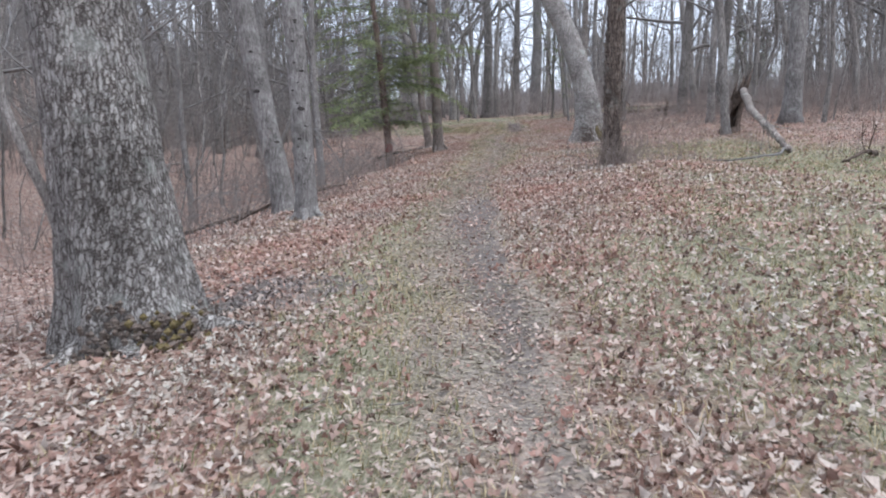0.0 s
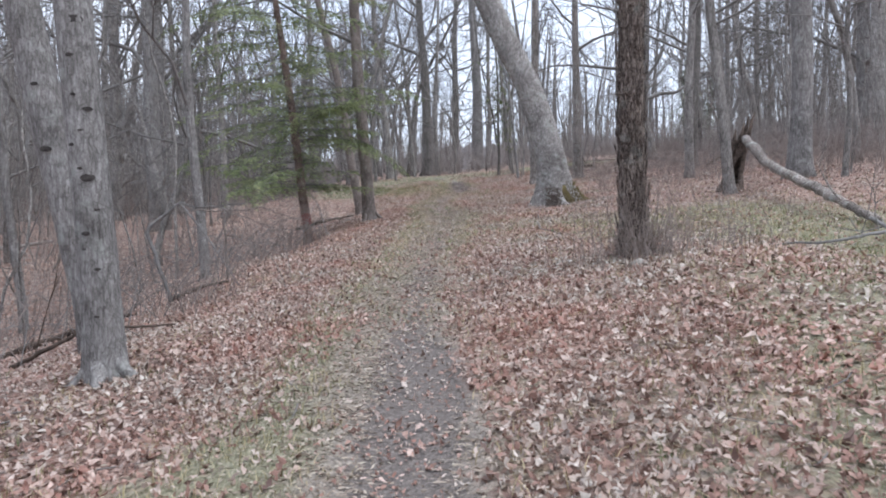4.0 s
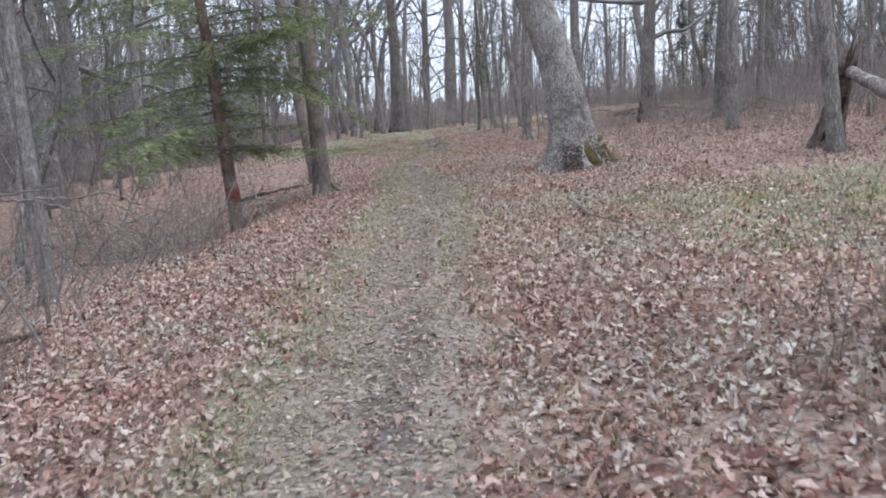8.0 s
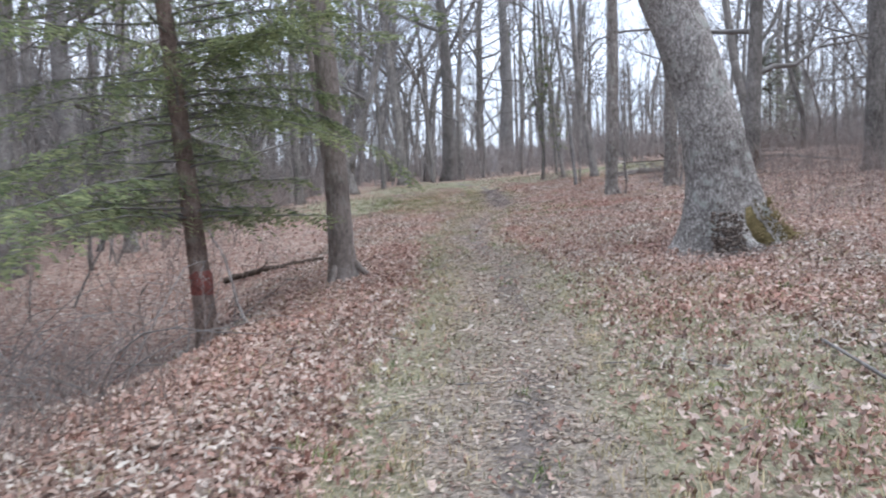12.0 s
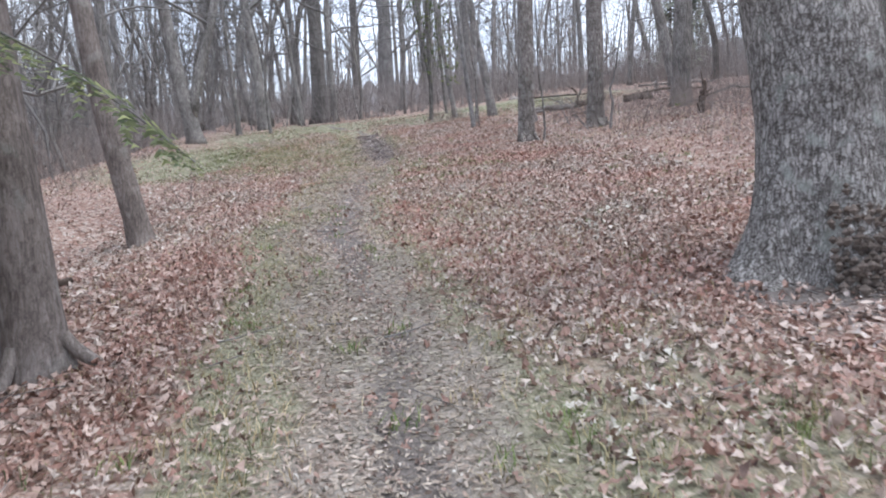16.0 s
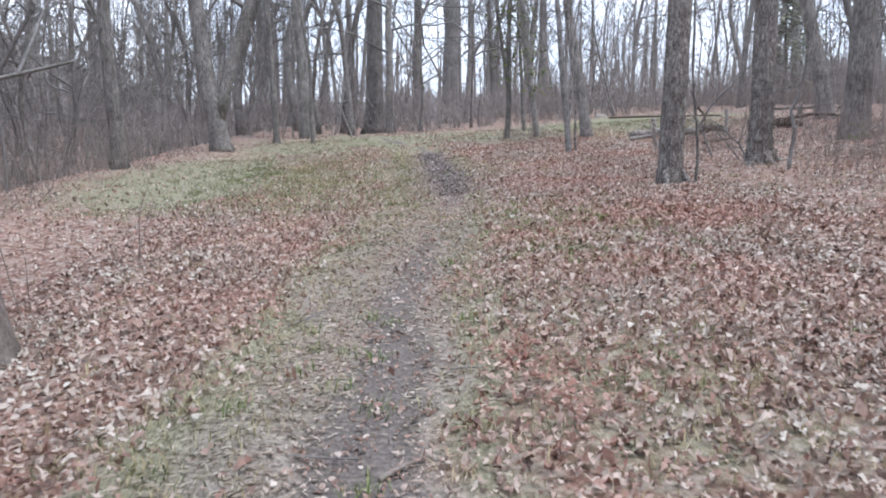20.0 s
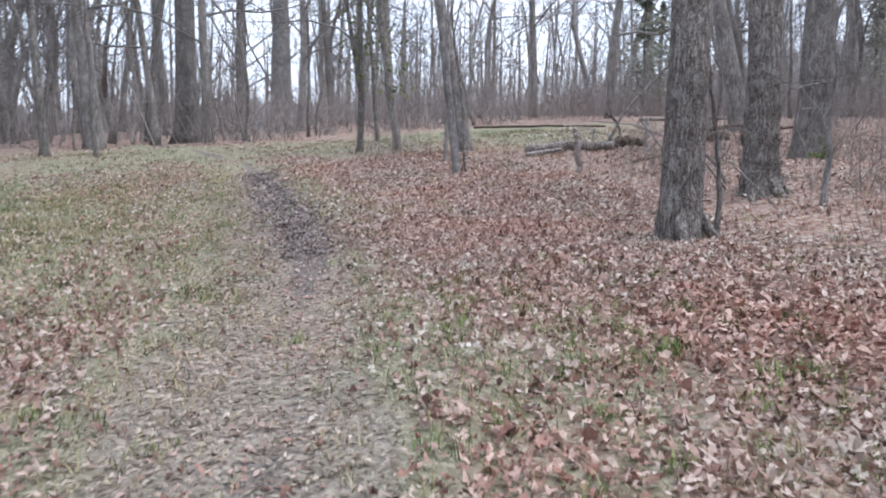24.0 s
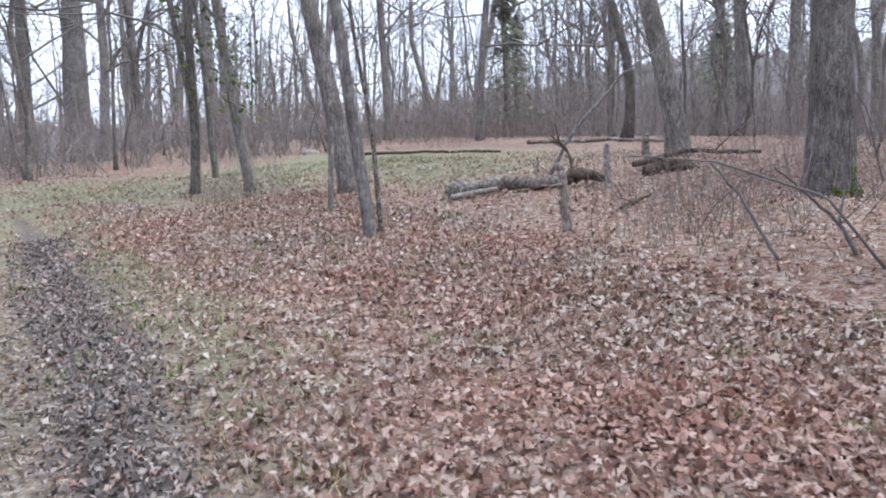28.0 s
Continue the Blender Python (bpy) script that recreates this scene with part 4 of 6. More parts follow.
def far_woods():
    """Trees too far off to be told apart."""
    rng = np.random.default_rng(5)
    s = Shape()
    for _ in range(900):
        an = rng.uniform(-1.25, 1.25)
        an = an if rng.random() < 0.7 else rng.uniform(-1.25, -0.2)
        dist = rng.uniform(75, 190)
        x, y = 2 + dist * math.sin(an), 20 + dist * math.cos(an)
        z = float(lie(x, y))
        h, r = rng.uniform(12, 22), rng.uniform(0.10, 0.32)
        lx, ly = rng.normal(0, 0.05, 2)
        top = np.array([x + lx * h, y + ly * h, z + h])
        base = np.array([x, y, z - 0.3])
        s.tube([base, base * 0.5 + top * 0.5, top], [r, r * 0.7, r * 0.15], 4, close=False)
        for _ in range(9):
            f = rng.uniform(0.25, 0.95)
            p = base + (top - base) * f
            az, ln = rng.uniform(0, 6.28), (1.1 - f) * h * 0.35
            q = p + np.array([math.cos(az) * ln * 0.7, math.sin(az) * ln * 0.7, ln * 0.8])
            mid = (p + q) / 2 + rng.normal(0, 0.25, 3)
            s.tube([p, mid, q], [r * 0.3, r * 0.2, 0.02], 3, close=False)
            q2 = mid + (q - mid) * 0.8 + rng.normal(0, 0.9, 3)
            s.tube([mid, q2], [r * 0.16, 0.015], 3, close=False)
        for _ in range(34):
            f = rng.uniform(0.2, 1.0)
            p = base + (top - base) * f + rng.normal(0, (1.15 - f) * h * 0.13, 3)
            s.ribbon(p, p + rng.normal(0, 0.55, 3) + np.array([0, 0, 0.9]), rng.uniform(0.012, 0.035), rng.normal(0, 1, 3))
    return tagged(new("far_woods", s.mesh("far_woods", WOODS)), "distant bare grey woodland closing the view", "woods", kind="stuff")


far_woods()


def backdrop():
    """The edge of the woods beyond, a plain ragged belt of distance with haze in its colour."""
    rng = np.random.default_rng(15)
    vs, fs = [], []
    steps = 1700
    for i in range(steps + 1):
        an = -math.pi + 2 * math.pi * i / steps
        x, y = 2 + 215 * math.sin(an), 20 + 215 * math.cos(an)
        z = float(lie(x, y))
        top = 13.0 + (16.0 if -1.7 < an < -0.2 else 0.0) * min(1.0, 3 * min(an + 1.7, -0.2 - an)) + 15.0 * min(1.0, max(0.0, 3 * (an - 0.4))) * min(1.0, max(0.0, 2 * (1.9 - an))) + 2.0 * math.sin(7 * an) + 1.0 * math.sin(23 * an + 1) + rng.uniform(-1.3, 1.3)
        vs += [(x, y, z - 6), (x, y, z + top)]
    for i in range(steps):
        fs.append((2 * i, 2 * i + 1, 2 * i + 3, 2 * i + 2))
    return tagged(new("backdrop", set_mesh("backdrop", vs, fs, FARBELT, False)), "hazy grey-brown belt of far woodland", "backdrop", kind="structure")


backdrop()


def undergrowth():
    """Thin bare stems and canes between the trees."""
    rng = np.random.default_rng(8)
    near_s, far_s = Shape(), Shape()
    made = 0
    while made < 5800:
        if made < 1500:
            x, y = rng.uniform(-26, 0), rng.uniform(9, 60)
        elif made < 2300:
            x, y = rng.uniform(4, 42), rng.uniform(24, 70)
        elif made < 3400:
            x, y = rng.uniform(-40, 60), rng.uniform(58, 100)
        elif made < 4400:
            x, y = rng.uniform(9, 34), rng.uniform(22, 50)
        else:
            x, y = rng.uniform(-45, 45), rng.uniform(60, 86)
        d = x - float(trail_x(y))
        if (-3.0 < d < 1.5 and y < 59) or (d > 0 and not clear_of(x, y)) or (-4.5 < d < 0 and rng.random() < 0.55):
            continue
        if 36 < y < 57 and -6.5 < d < 0:
            continue
        if y < 17 and d > -6.5 and rng.random() < 0.7:
            continue
        made += 1
        # farther stems go into the mesh with the haze-grey colour
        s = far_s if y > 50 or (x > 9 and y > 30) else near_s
        base = np.array([x, y, float(rise(x, y)) - 0.03])
        for _ in range(int(rng.integers(3, 6))):
            h = rng.uniform(0.5, 2.0) if y < 55 else rng.uniform(1.2, 3.2) * (1.35 if x < -8 else 1.0)
            dr = np.array([rng.normal(0, 0.35), rng.normal(0, 0.35), 1.0])
            pts = wander(rng, base + rng.normal(0, 0.12, 3) * np.array([1, 1, 0]), dr, h, 2, 0.18)
            r = rng.uniform(0.004, 0.009) if y < 55 else rng.uniform(0.008, 0.02)
            if s is far_s:
                s.ribbon(pts[0], pts[1], r, rng.normal(0, 1, 3))
                s.ribbon(pts[1], pts[2], r * 0.7, rng.normal(0, 1, 3))
            else:
                s.tube(pts, r * np.array([1, 0.7, 0.25]), 3, close=False)
            for _ in range(4):
                p = pts[1] + (pts[2] - pts[1]) * rng.uniform(-0.5, 0.6)
                q = p + rng.normal(0, 0.16 * h, 3) + np.array([0, 0, 0.12 * h])
                s.ribbon(p, q, r * 0.5, rng.normal(0, 1, 3))
    tagged(new("undergrowth", near_s.mesh("undergrowth", REDTWIG)), "tangled bare reddish-brown stems of winter undergrowth", "undergrowth", kind="stuff")
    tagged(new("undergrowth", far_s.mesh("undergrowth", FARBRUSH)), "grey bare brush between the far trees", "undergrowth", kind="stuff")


undergrowth()


def thicket(seed, count, xr, yr, hr, rr, twigs, label):
    """Crooked young stems with fine twigs, too many to count."""
    rng = np.random.default_rng(seed)
    s = Shape()
    made = 0
    while made < count:
        x, y = rng.uniform(*xr), rng.uniform(*yr)
        if not clear_of(x, y):
            continue
        made += 1
        h = rng.uniform(*hr)
        r = rng.uniform(*rr)
        pts = wander(rng, on(x, y, -0.1), (rng.normal(0, 0.14), rng.normal(0, 0.14), 1), h, 5, 0.11, 0.03)
        s.tube(pts, r * np.linspace(1, 0.2, 6), 4, close=False)
        for _ in range(twigs):
            f = rng.uniform(0.8, 4.9)
            i = int(f)
            p = pts[i] + (pts[i + 1] - pts[i]) * (f - i)
            d = rng.normal(0, 1, 3) * np.array([1, 1, 0.5]) + np.array([0, 0, 0.7])
            q = p + d / np.linalg.norm(d) * h * rng.uniform(0.06, 0.22)
            s.ribbon(p, q, r * 0.35, rng.normal(0, 1, 3))
            for _ in range(2):
                m = p + (q - p) * rng.uniform(0.3, 0.9)
                s.ribbon(m, m + (q - p) * 0.4 + rng.normal(0, 0.07 * h, 3), r * 0.22, rng.normal(0, 1, 3))
    return tagged(new("thicket", s.mesh("thicket", WOODS)), label, "thicket", kind="stuff")


thicket(1, 420, (-30, 6), (58, 100), (2.5, 7), (0.02, 0.05), 10, "grey thicket of bare young trees far along the ridge")
thicket(2, 330, (10, 42), (24, 62), (2.2, 6.5), (0.012, 0.035), 10, "grey thicket of thin bare stems on the slope")
thicket(3, 620, (-34, -5), (17, 60), (2.2, 6.5), (0.012, 0.03), 10, "grey thicket of thin bare stems in the hollow")

thicket(4, 300, (-48, -8), (32, 100), (7, 14), (0.03, 0.075), 16, "grey mass of tall thin trees beyond the hollow")
thicket(5, 220, (12, 60), (57, 110), (5, 12), (0.03, 0.07), 16, "grey mass of tall thin trees beyond the clearing")

# ---------------------------------------------------------------- dead wood


def crooked_log(name, pts, r0, r1, material, label, category="log", sides=14, seed=0, stubs=0, rough=0.08):
    """A fallen trunk or bough along the given bends, with broken ends and stubs."""
    rng = np.random.default_rng(seed)
    pts = np.asarray(pts, float)
    t = np.linspace(0, len(pts) - 1, 26)
    line = np.stack([np.interp(t, np.arange(len(pts)), pts[:, c]) for c in range(3)], 1)
    line[1:-1] += rng.normal(0, r0 * 0.18, (24, 3))
    rad = np.linspace(r0, r1, 26) * (1 + rng.normal(0, 0.05, 26))
    dents = rng.normal(0, rough, (26, sides))
    s = Shape()
    s.tube(line, rad, sides, lambda i, th: 1 + dents)
    root = tagged(new(name), label, category)
    part_mesh("stem", s.mesh("stem", material), root)
    for _ in range(stubs):
        i = int(rng.integers(4, 22))
        b = Shape()
        d = rng.normal(0, 1, 3) + np.array([0, 0, 0.5])
        branch(rng, b, line[i], d, rng.uniform(0.4, 1.0), rad[i] * 0.4, 1, 5, 0.7)
        part_mesh("bough", b.mesh("bough", material), root)
    return root


def snag(x, y):
    """A hollow broken stump, dark inside, with jagged splinters on top."""
    rng = np.random.default_rng(21)
    root = tagged(new("snag"), "dark hollow broken tree snag with splintered top", "stump")
    sh = Shape()
    sides, rings = 22, 16
    cut = np.array([1.35 + 0.35 * math.cos(a - 0.6) + rng.normal(0, 0.12) for a in np.linspace(0, 6.28, sides, endpoint=False)])
    for inner in (0, 1):
        vs = []
        for i in range(rings):
            f = i / (rings - 1)
            for j in range(sides):
                th = j * 2 * math.pi / sides
                z = -0.1 + f * (cut[j] + 0.1)
                r = (0.20 + 0.13 * math.exp(-max(z, 0) / 0.3)) * (1 + 0.12 * math.cos(5 * th) + rng.normal(0, 0.04)) * (1 - 0.15 * f) - 0.045 * inner
                vs.append((r * math.cos(th) + 0.24 * max(z, 0), r * math.sin(th), z))
        fc = []
        for i in range(rings - 1):
            for j in range(sides):
                if j in (13, 14, 15, 16) and 2 < i < 10:
                    continue
                q = (i * sides + j, i * sides + (j + 1) % sides, (i + 1) * sides + (j + 1) % sides, (i + 1) * sides + j)
                fc.append(q if not inner else q[::-1])
        sh.poly(vs, fc)
    part_mesh("shell", sh.mesh("shell", ROT, False), root)
    for dx, dy, h, tilt in ((0.32, -0.05, 1.95, 0.28), (0.26, 0.12, 1.75, 0.18), (0.10, 0.10, 1.55, 0.1)):
        sp = Shape()
        sp.tube([(dx, dy, 1.0), (dx + tilt * 0.5, dy, 0.5 * (1.0 + h)), (dx + tilt, dy, h)], [0.07, 0.05, 0.012], 6)
        part_mesh("splinter", sp.mesh("splinter", ROT), root)
    root.matrix_basis = at(x, y)
    return root


snag(8.75, 23.5)
crooked_log("fallen_bough", [(9.05, 23.3, float(rise(9.05, 23.3)) + 1.28), (8.5, 21.2, 3.62), (7.64, 17.95, 2.94), (7.15, 16.3, 2.66), (6.75, 14.9, float(rise(6.75, 14.9)) + 0.08)], 0.11, 0.05, LOGBARK, "bleached fallen bough leaning from the broken snag", "bough", 16, 31, 2)
crooked_log("fallen_branch", [on(6.7, 15.0, 0.12), on(6.0, 13.6, 0.18), on(5.2, 13.4, 0.10), on(4.6, 14.1, 0.03)], 0.03, 0.01, TWIG, "thin crooked fallen branch on the leaves", "branch", 6, 33, 3)
crooked_log("fallen_branch", [on(7.6, 13.4, 0.05), on(7.2, 13.0, 0.16), on(6.6, 12.6, 0.06)], 0.05, 0.02, ROT, "short dark rotten branch lying in grass", "branch", 7, 34, 3)
crooked_log("fallen_branch", [on(3.47, 21.3, 0.03), on(3.15, 19.4, 0.07), on(3.3, 18.5, 0.05), on(3.06, 17.6, 0.03)], 0.013, 0.006, TWIG, "thin dark twig lying on the leaves", "branch", 5, 35, 2)
crooked_log("fallen_log", [on(-6.6, 17.6, 0.05), on(-4.9, 17.5, 0.06), on(-3.7, 17.6, 0.04)], 0.07, 0.045, ROT, "dark rotting log lying in the hollow", "log", 10, 36, 1)
crooked_log("fallen_log", [on(-2.7, 30.6, 0.05), on(-1.8, 30.4, 0.09), on(-0.8, 30.2, 0.05)], 0.06, 0.04, ROT, "dark fallen log under the hemlock", "log", 10, 37, 2)
crooked_log("dead_branch", [on(-3.1, 17.4, 0.0), (-3.52, 17.61, 2.38), (-2.99, 17.59, 2.8), (-2.73, 17.57, 2.71), (-1.97, 17.5, 2.77)], 0.034, 0.008, TWIG, "arching dead branch over the bank", "branch", 7, 38, 3)
crooked_log("dead_branch", [(-2.99, 17.59, 2.8), (-2.6, 17.4, 2.35), on(-2.0, 17.1, 0.05)], 0.018, 0.009, TWIG, "thin dead cane sloping to the leaves", "branch", 6, 40, 2)
crooked_log("fallen_branch", [on(-3.15, 17.5, 0.06), on(-2.7, 17.7, 0.1), on(-2.3, 17.8, 0.05)], 0.04, 0.02, ROT, "dark fallen branch beside the arching branch", "branch", 7, 54, 1)
crooked_log("rotten_stump", [on(-9.3, 21.7, -0.05), on(-9.15, 21.7, 0.25), on(-8.9, 21.75, 0.42)], 0.24, 0.14, ROT, "low dark rotten stump in the hollow", "stump", 12, 55, 2, 0.16)
crooked_log("fallen_log", [on(-12.5, 27.0, 0.1), on(-11.5, 28.5, 0.12), on(-10.3, 30.2, 0.1)], 0.08, 0.05, DEADWOOD, "long pale log lying across the hollow", "log", 10, 56)
crooked_log("dead_branch", [on(-4.0, 14.2, 0.05), on(-3.1, 14.0, 0.25), on(-2.2, 14.4, 0.05)], 0.03, 0.01, ROT, "dark fallen branch beside the twin maple", "branch", 6, 39, 3)
crooked_log("fallen_log", [on(9.5, 46.95, 0.10), on(10.2, 46.6, 0.15), on(10.95, 45.95, 0.10)], 0.11, 0.085, LOGBARK, "dark mossy log lying across the leaves", "log", 14, 41, 2)
crooked_log("fallen_log", [on(9.4, 46.7, 0.05), on(10.05, 46.45, 0.10)], 0.045, 0.035, DEADWOOD, "pale split log in front of a dark log", "log", 10, 42)
crooked_log("fallen_log", [on(10.9, 46.1, 0.08), on(11.3, 46.0, 0.20), on(11.8, 46.1, 0.08)], 0.11, 0.06, ROT, "broken dark log end with hollow", "log", 12, 43, 1)
crooked_log("fallen_log", [on(12.6, 57.0, 0.10), on(14.2, 54.6, 0.06), on(15.0, 52.6, 0.05)], 0.04, 0.03, ROT, "long dark log at the far edge of the clearing", "log", 10, 44, 1)
crooked_log("fallen_log", [on(17.6, 54.6, 0.06), on(18.4, 52.3, 0.07), on(18.9, 50.4, 0.06)], 0.055, 0.04, LOGBARK, "grey-brown log lying at the clearing edge", "log", 12, 45)
crooked_log("fallen_log", [on(13.0, 46.5, 0.15), on(14.4, 46.6, 0.22), on(15.8, 46.0, 0.08)], 0.055, 0.03, ROT, "twisted dark root and log", "log", 12, 46, 3)
crooked_log("fallen_branch", [on(10.2, 44.2, 0.03), on(11.2, 44.6, 0.05)], 0.03, 0.015, ROT, "short dark branch in the leaves", "branch", 6, 47, 1)
crooked_log("fallen_branch", [on(14.0, 38.2, 0.05), on(12.2, 38.8, 0.45), on(10.9, 39.6, 0.12)], 0.035, 0.012, TWIG, "bare crooked branch among brush", "branch", 6, 48, 4)
crooked_log("dead_branch", [on(9.1, 40.6, 0.02), (8.75, 40.85, 4.95), (8.3, 41.5, 5.25), (7.9, 42.0, 5.32)], 0.013, 0.005, TWIG, "arching dark dead cane beside the trail", "branch", 6, 49, 4)
crooked_log("dead_branch", [on(9.0, 41.4, 0.0), (8.9, 41.7, 5.0), (8.75, 42.0, 5.4)], 0.018, 0.006, TWIG, "upright dead cane rooted in leaves", "branch", 6, 50, 2)
crooked_log("bent_sapling", [on(11.2, 46.7, -0.05), (11.5, 46.5, 5.9), (12.3, 46.1, 6.9), (13.1, 45.7, 7.5)], 0.035, 0.01, GREYBARK, "pale broken sapling bent over beside the logs", "sapling", 8, 53, 3)
crooked_log("stump_stake", [on(15.0, 48.0, -0.05), on(15.0, 48.0, 0.45)], 0.08, 0.07, DEADWOOD, "thin grey broken stub", "stump", 8, 52)

crooked_log("dead_branch", [on(-1.22, 25.4, -0.02), (-1.36, 25.51, 2.33), (-1.49, 25.54, 2.85), (-1.7, 25.56, 3.22)], 0.022, 0.012, DEADWOOD, "pale dead stick leaning beside the hemlock", "branch", 7, 57, 1)
crooked_log("dead_branch", [on(9.45, 40.98, -0.02), (9.33, 41.07, 4.74), (9.1, 41.2, 4.97), (8.87, 41.35, 5.2)], 0.022, 0.008, TWIG, "bare dark forked branch standing in leaves", "branch", 7, 58, 1)
crooked_log("dead_branch", [(9.33, 41.07, 4.74), (9.44, 41.08, 5.1), (9.46, 41.09, 5.5)], 0.012, 0.005, TWIG, "upright dark prong of a forked branch", "branch", 6, 59, 1)
crooked_log("stump_stake", [on(11.54, 45.7, -0.05), (11.55, 45.72, 5.5), (11.56, 45.74, 5.76)], 0.05, 0.045, DEADWOOD, "thin grey broken stub standing upright", "stump", 9, 60)
crooked_log("stump_stake", [on(8.9, 43.8, -0.05), (8.8, 43.72, 5.05), (8.76, 43.73, 5.36)], 0.055, 0.04, DEADWOOD, "pale broken sapling trunk with a snapped top", "stump", 10, 61, 1)
crooked_log("fallen_log", [on(12.9, 46.2, 0.08), on(13.3, 46.1, 0.12), on(13.8, 46.0, 0.07)], 0.10, 0.08, ROT, "short dark rotten log with a hollow end", "log", 14, 62)

crooked_log("bark_piece", [on(2.0, 30.5, 0.015), on(2.1, 30.58, 0.02), on(2.2, 30.63, 0.015)], 0.012, 0.008, REDTWIG, "curled reddish-brown strip of bark on the trail", "bark", 8, 63)
crooked_log("bent_sapling", [on(9.17, 39.19, -0.05), (9.26, 39.2, 4.81), (9.22, 39.25, 5.19), (9.32, 39.23, 5.5), (9.42, 39.23, 6.01), (9.6, 39.19, 7.2)], 0.035, 0.014, GREYBARK, "pale crooked sapling with bare side twigs", "sapling", 9, 64, 4)
crooked_log("dead_branch", [(9.3, 39.24, 5.6), (9.01, 39.36, 5.54), (8.76, 39.46, 5.47)], 0.012, 0.006, GREYBARK, "thin bare branch held out sideways", "branch", 6, 65, 1)
crooked_log("sapling", [on(7.29, 38.63, -0.05), (7.33, 38.65, 4.41), (7.3, 38.71, 5.0), (7.25, 38.79, 5.68), (7.25, 38.83, 7.4)], 0.028, 0.014, WOODS, "thin grey sapling beside a dark oak", "sapling", 8, 66, 1)
crooked_log("dead_branch", [on(13.3, 35.25, 0.0), (13.88, 35.22, 4.9), (14.17, 35.21, 5.05), (14.92, 35.1, 4.85)], 0.05, 0.02, ROT, "dark dead branch propped above the brush", "branch", 8, 67, 2)
crooked_log("rotten_stump", [on(11.0, 38.2, -0.05), on(11.02, 38.2, 0.3), on(11.1, 38.2, 0.75)], 0.09, 0.05, ROT, "dark broken stub among thin stalks", "stump", 10, 68, 2, 0.15)


def dead_bush(lines, material, label, seed):
    """A bare bush: the first line is the stem, the rest are long boughs with twigs."""
    rng = np.random.default_rng(seed)
    root = tagged(new("dead_bush"), label, "bush")
    for k, (pts, r0, r1) in enumerate(lines):
        pts = np.asarray(pts, float)
        t = np.linspace(0, len(pts) - 1, 14)
        line = np.stack([np.interp(t, np.arange(len(pts)), pts[:, c]) for c in range(3)], 1)
        line[1:-1] += rng.normal(0, 0.012, (12, 3))
        s = Shape()
        s.tube(line, np.linspace(r0, r1, 14), 7)
        for _ in range(5 if k else 0):
            i = int(rng.integers(4, 13))
            d = line[i] - line[i - 1]
            d = d / np.linalg.norm(d) + rng.normal(0, 0.5, 3)
            tw = wander(rng, line[i], d, rng.uniform(0.12, 0.4), 3, 0.2)
            s.tube(tw, np.linspace(r1 * 0.8, 0.0015, 4), 4)
        part_mesh("stem" if k == 0 else "bough", s.mesh("stem" if k == 0 else "bough", material), root)
    return root


dead_bush([([on(-2.39, 18.19, -0.05), (-2.42, 18.23, 2.07), (-2.47, 18.3, 2.69)], 0.022, 0.014),
           ([(-2.47, 18.3, 2.69), (-2.2, 18.28, 2.68), (-1.8, 18.22, 2.72)], 0.013, 0.006),
           ([(-2.47, 18.3, 2.66), (-2.9, 18.33, 2.7), (-3.5, 18.4, 2.62)], 0.014, 0.007),
           ([(-1.82, 18.22, 2.72), (-1.34, 18.15, 2.55), (-0.85, 18.07, 2.3)], 0.008, 0.003),
           ([(-2.47, 18.3, 2.69), (-2.12, 18.24, 2.57), (-1.33, 18.12, 2.25)], 0.010, 0.004),
           ([(-2.41, 18.25, 2.25), (-2.23, 18.22, 2.22), (-1.94, 18.15, 1.88)], 0.010, 0.005)], SMOOTH, "bare fallen bush with long pale twigs on the bank", 71)


def stone(name, x, y, size, label, seed):
    rng = np.random.default_rng(seed)
    bm = bmesh.new()
    bmesh.ops.create_icosphere(bm, subdivisions=3, radius=1.0)
    for v in bm.verts:
        k = 1 + 0.16 * noise.noise(v.co * 1.7 + Vector((seed, 0, 0))) + 0.05 * noise.noise(v.co * 6)
        v.co = Vector((v.co.x * size[0] * k, v.co.y * size[1] * k, max(-0.4, v.co.z) * size[2] * k))
    me = bpy.data.meshes.new(name)
    bm.to_mesh(me)
    bm.free()
    me.materials.append(STONE)
    me.polygons.foreach_set("use_smooth", [True] * len(me.polygons))
    ob = tagged(new(name, me), label, "stone")
    ob.matrix_basis = at(x, y, float(rng.uniform(0, 360)))
    return ob


stone("field_stone", 2.82, 12.9, (0.11, 0.08, 0.07), "pale flat stone at the foot of a dark tree", 3)
stone("field_stone", -2.1, 25.9, (0.13, 0.1, 0.09), "pale stone beside the hemlock foot", 6)
stone("field_stone", 13.4, 60.3, (0.28, 0.2, 0.15), "white stone at the far edge of the clearing", 4)


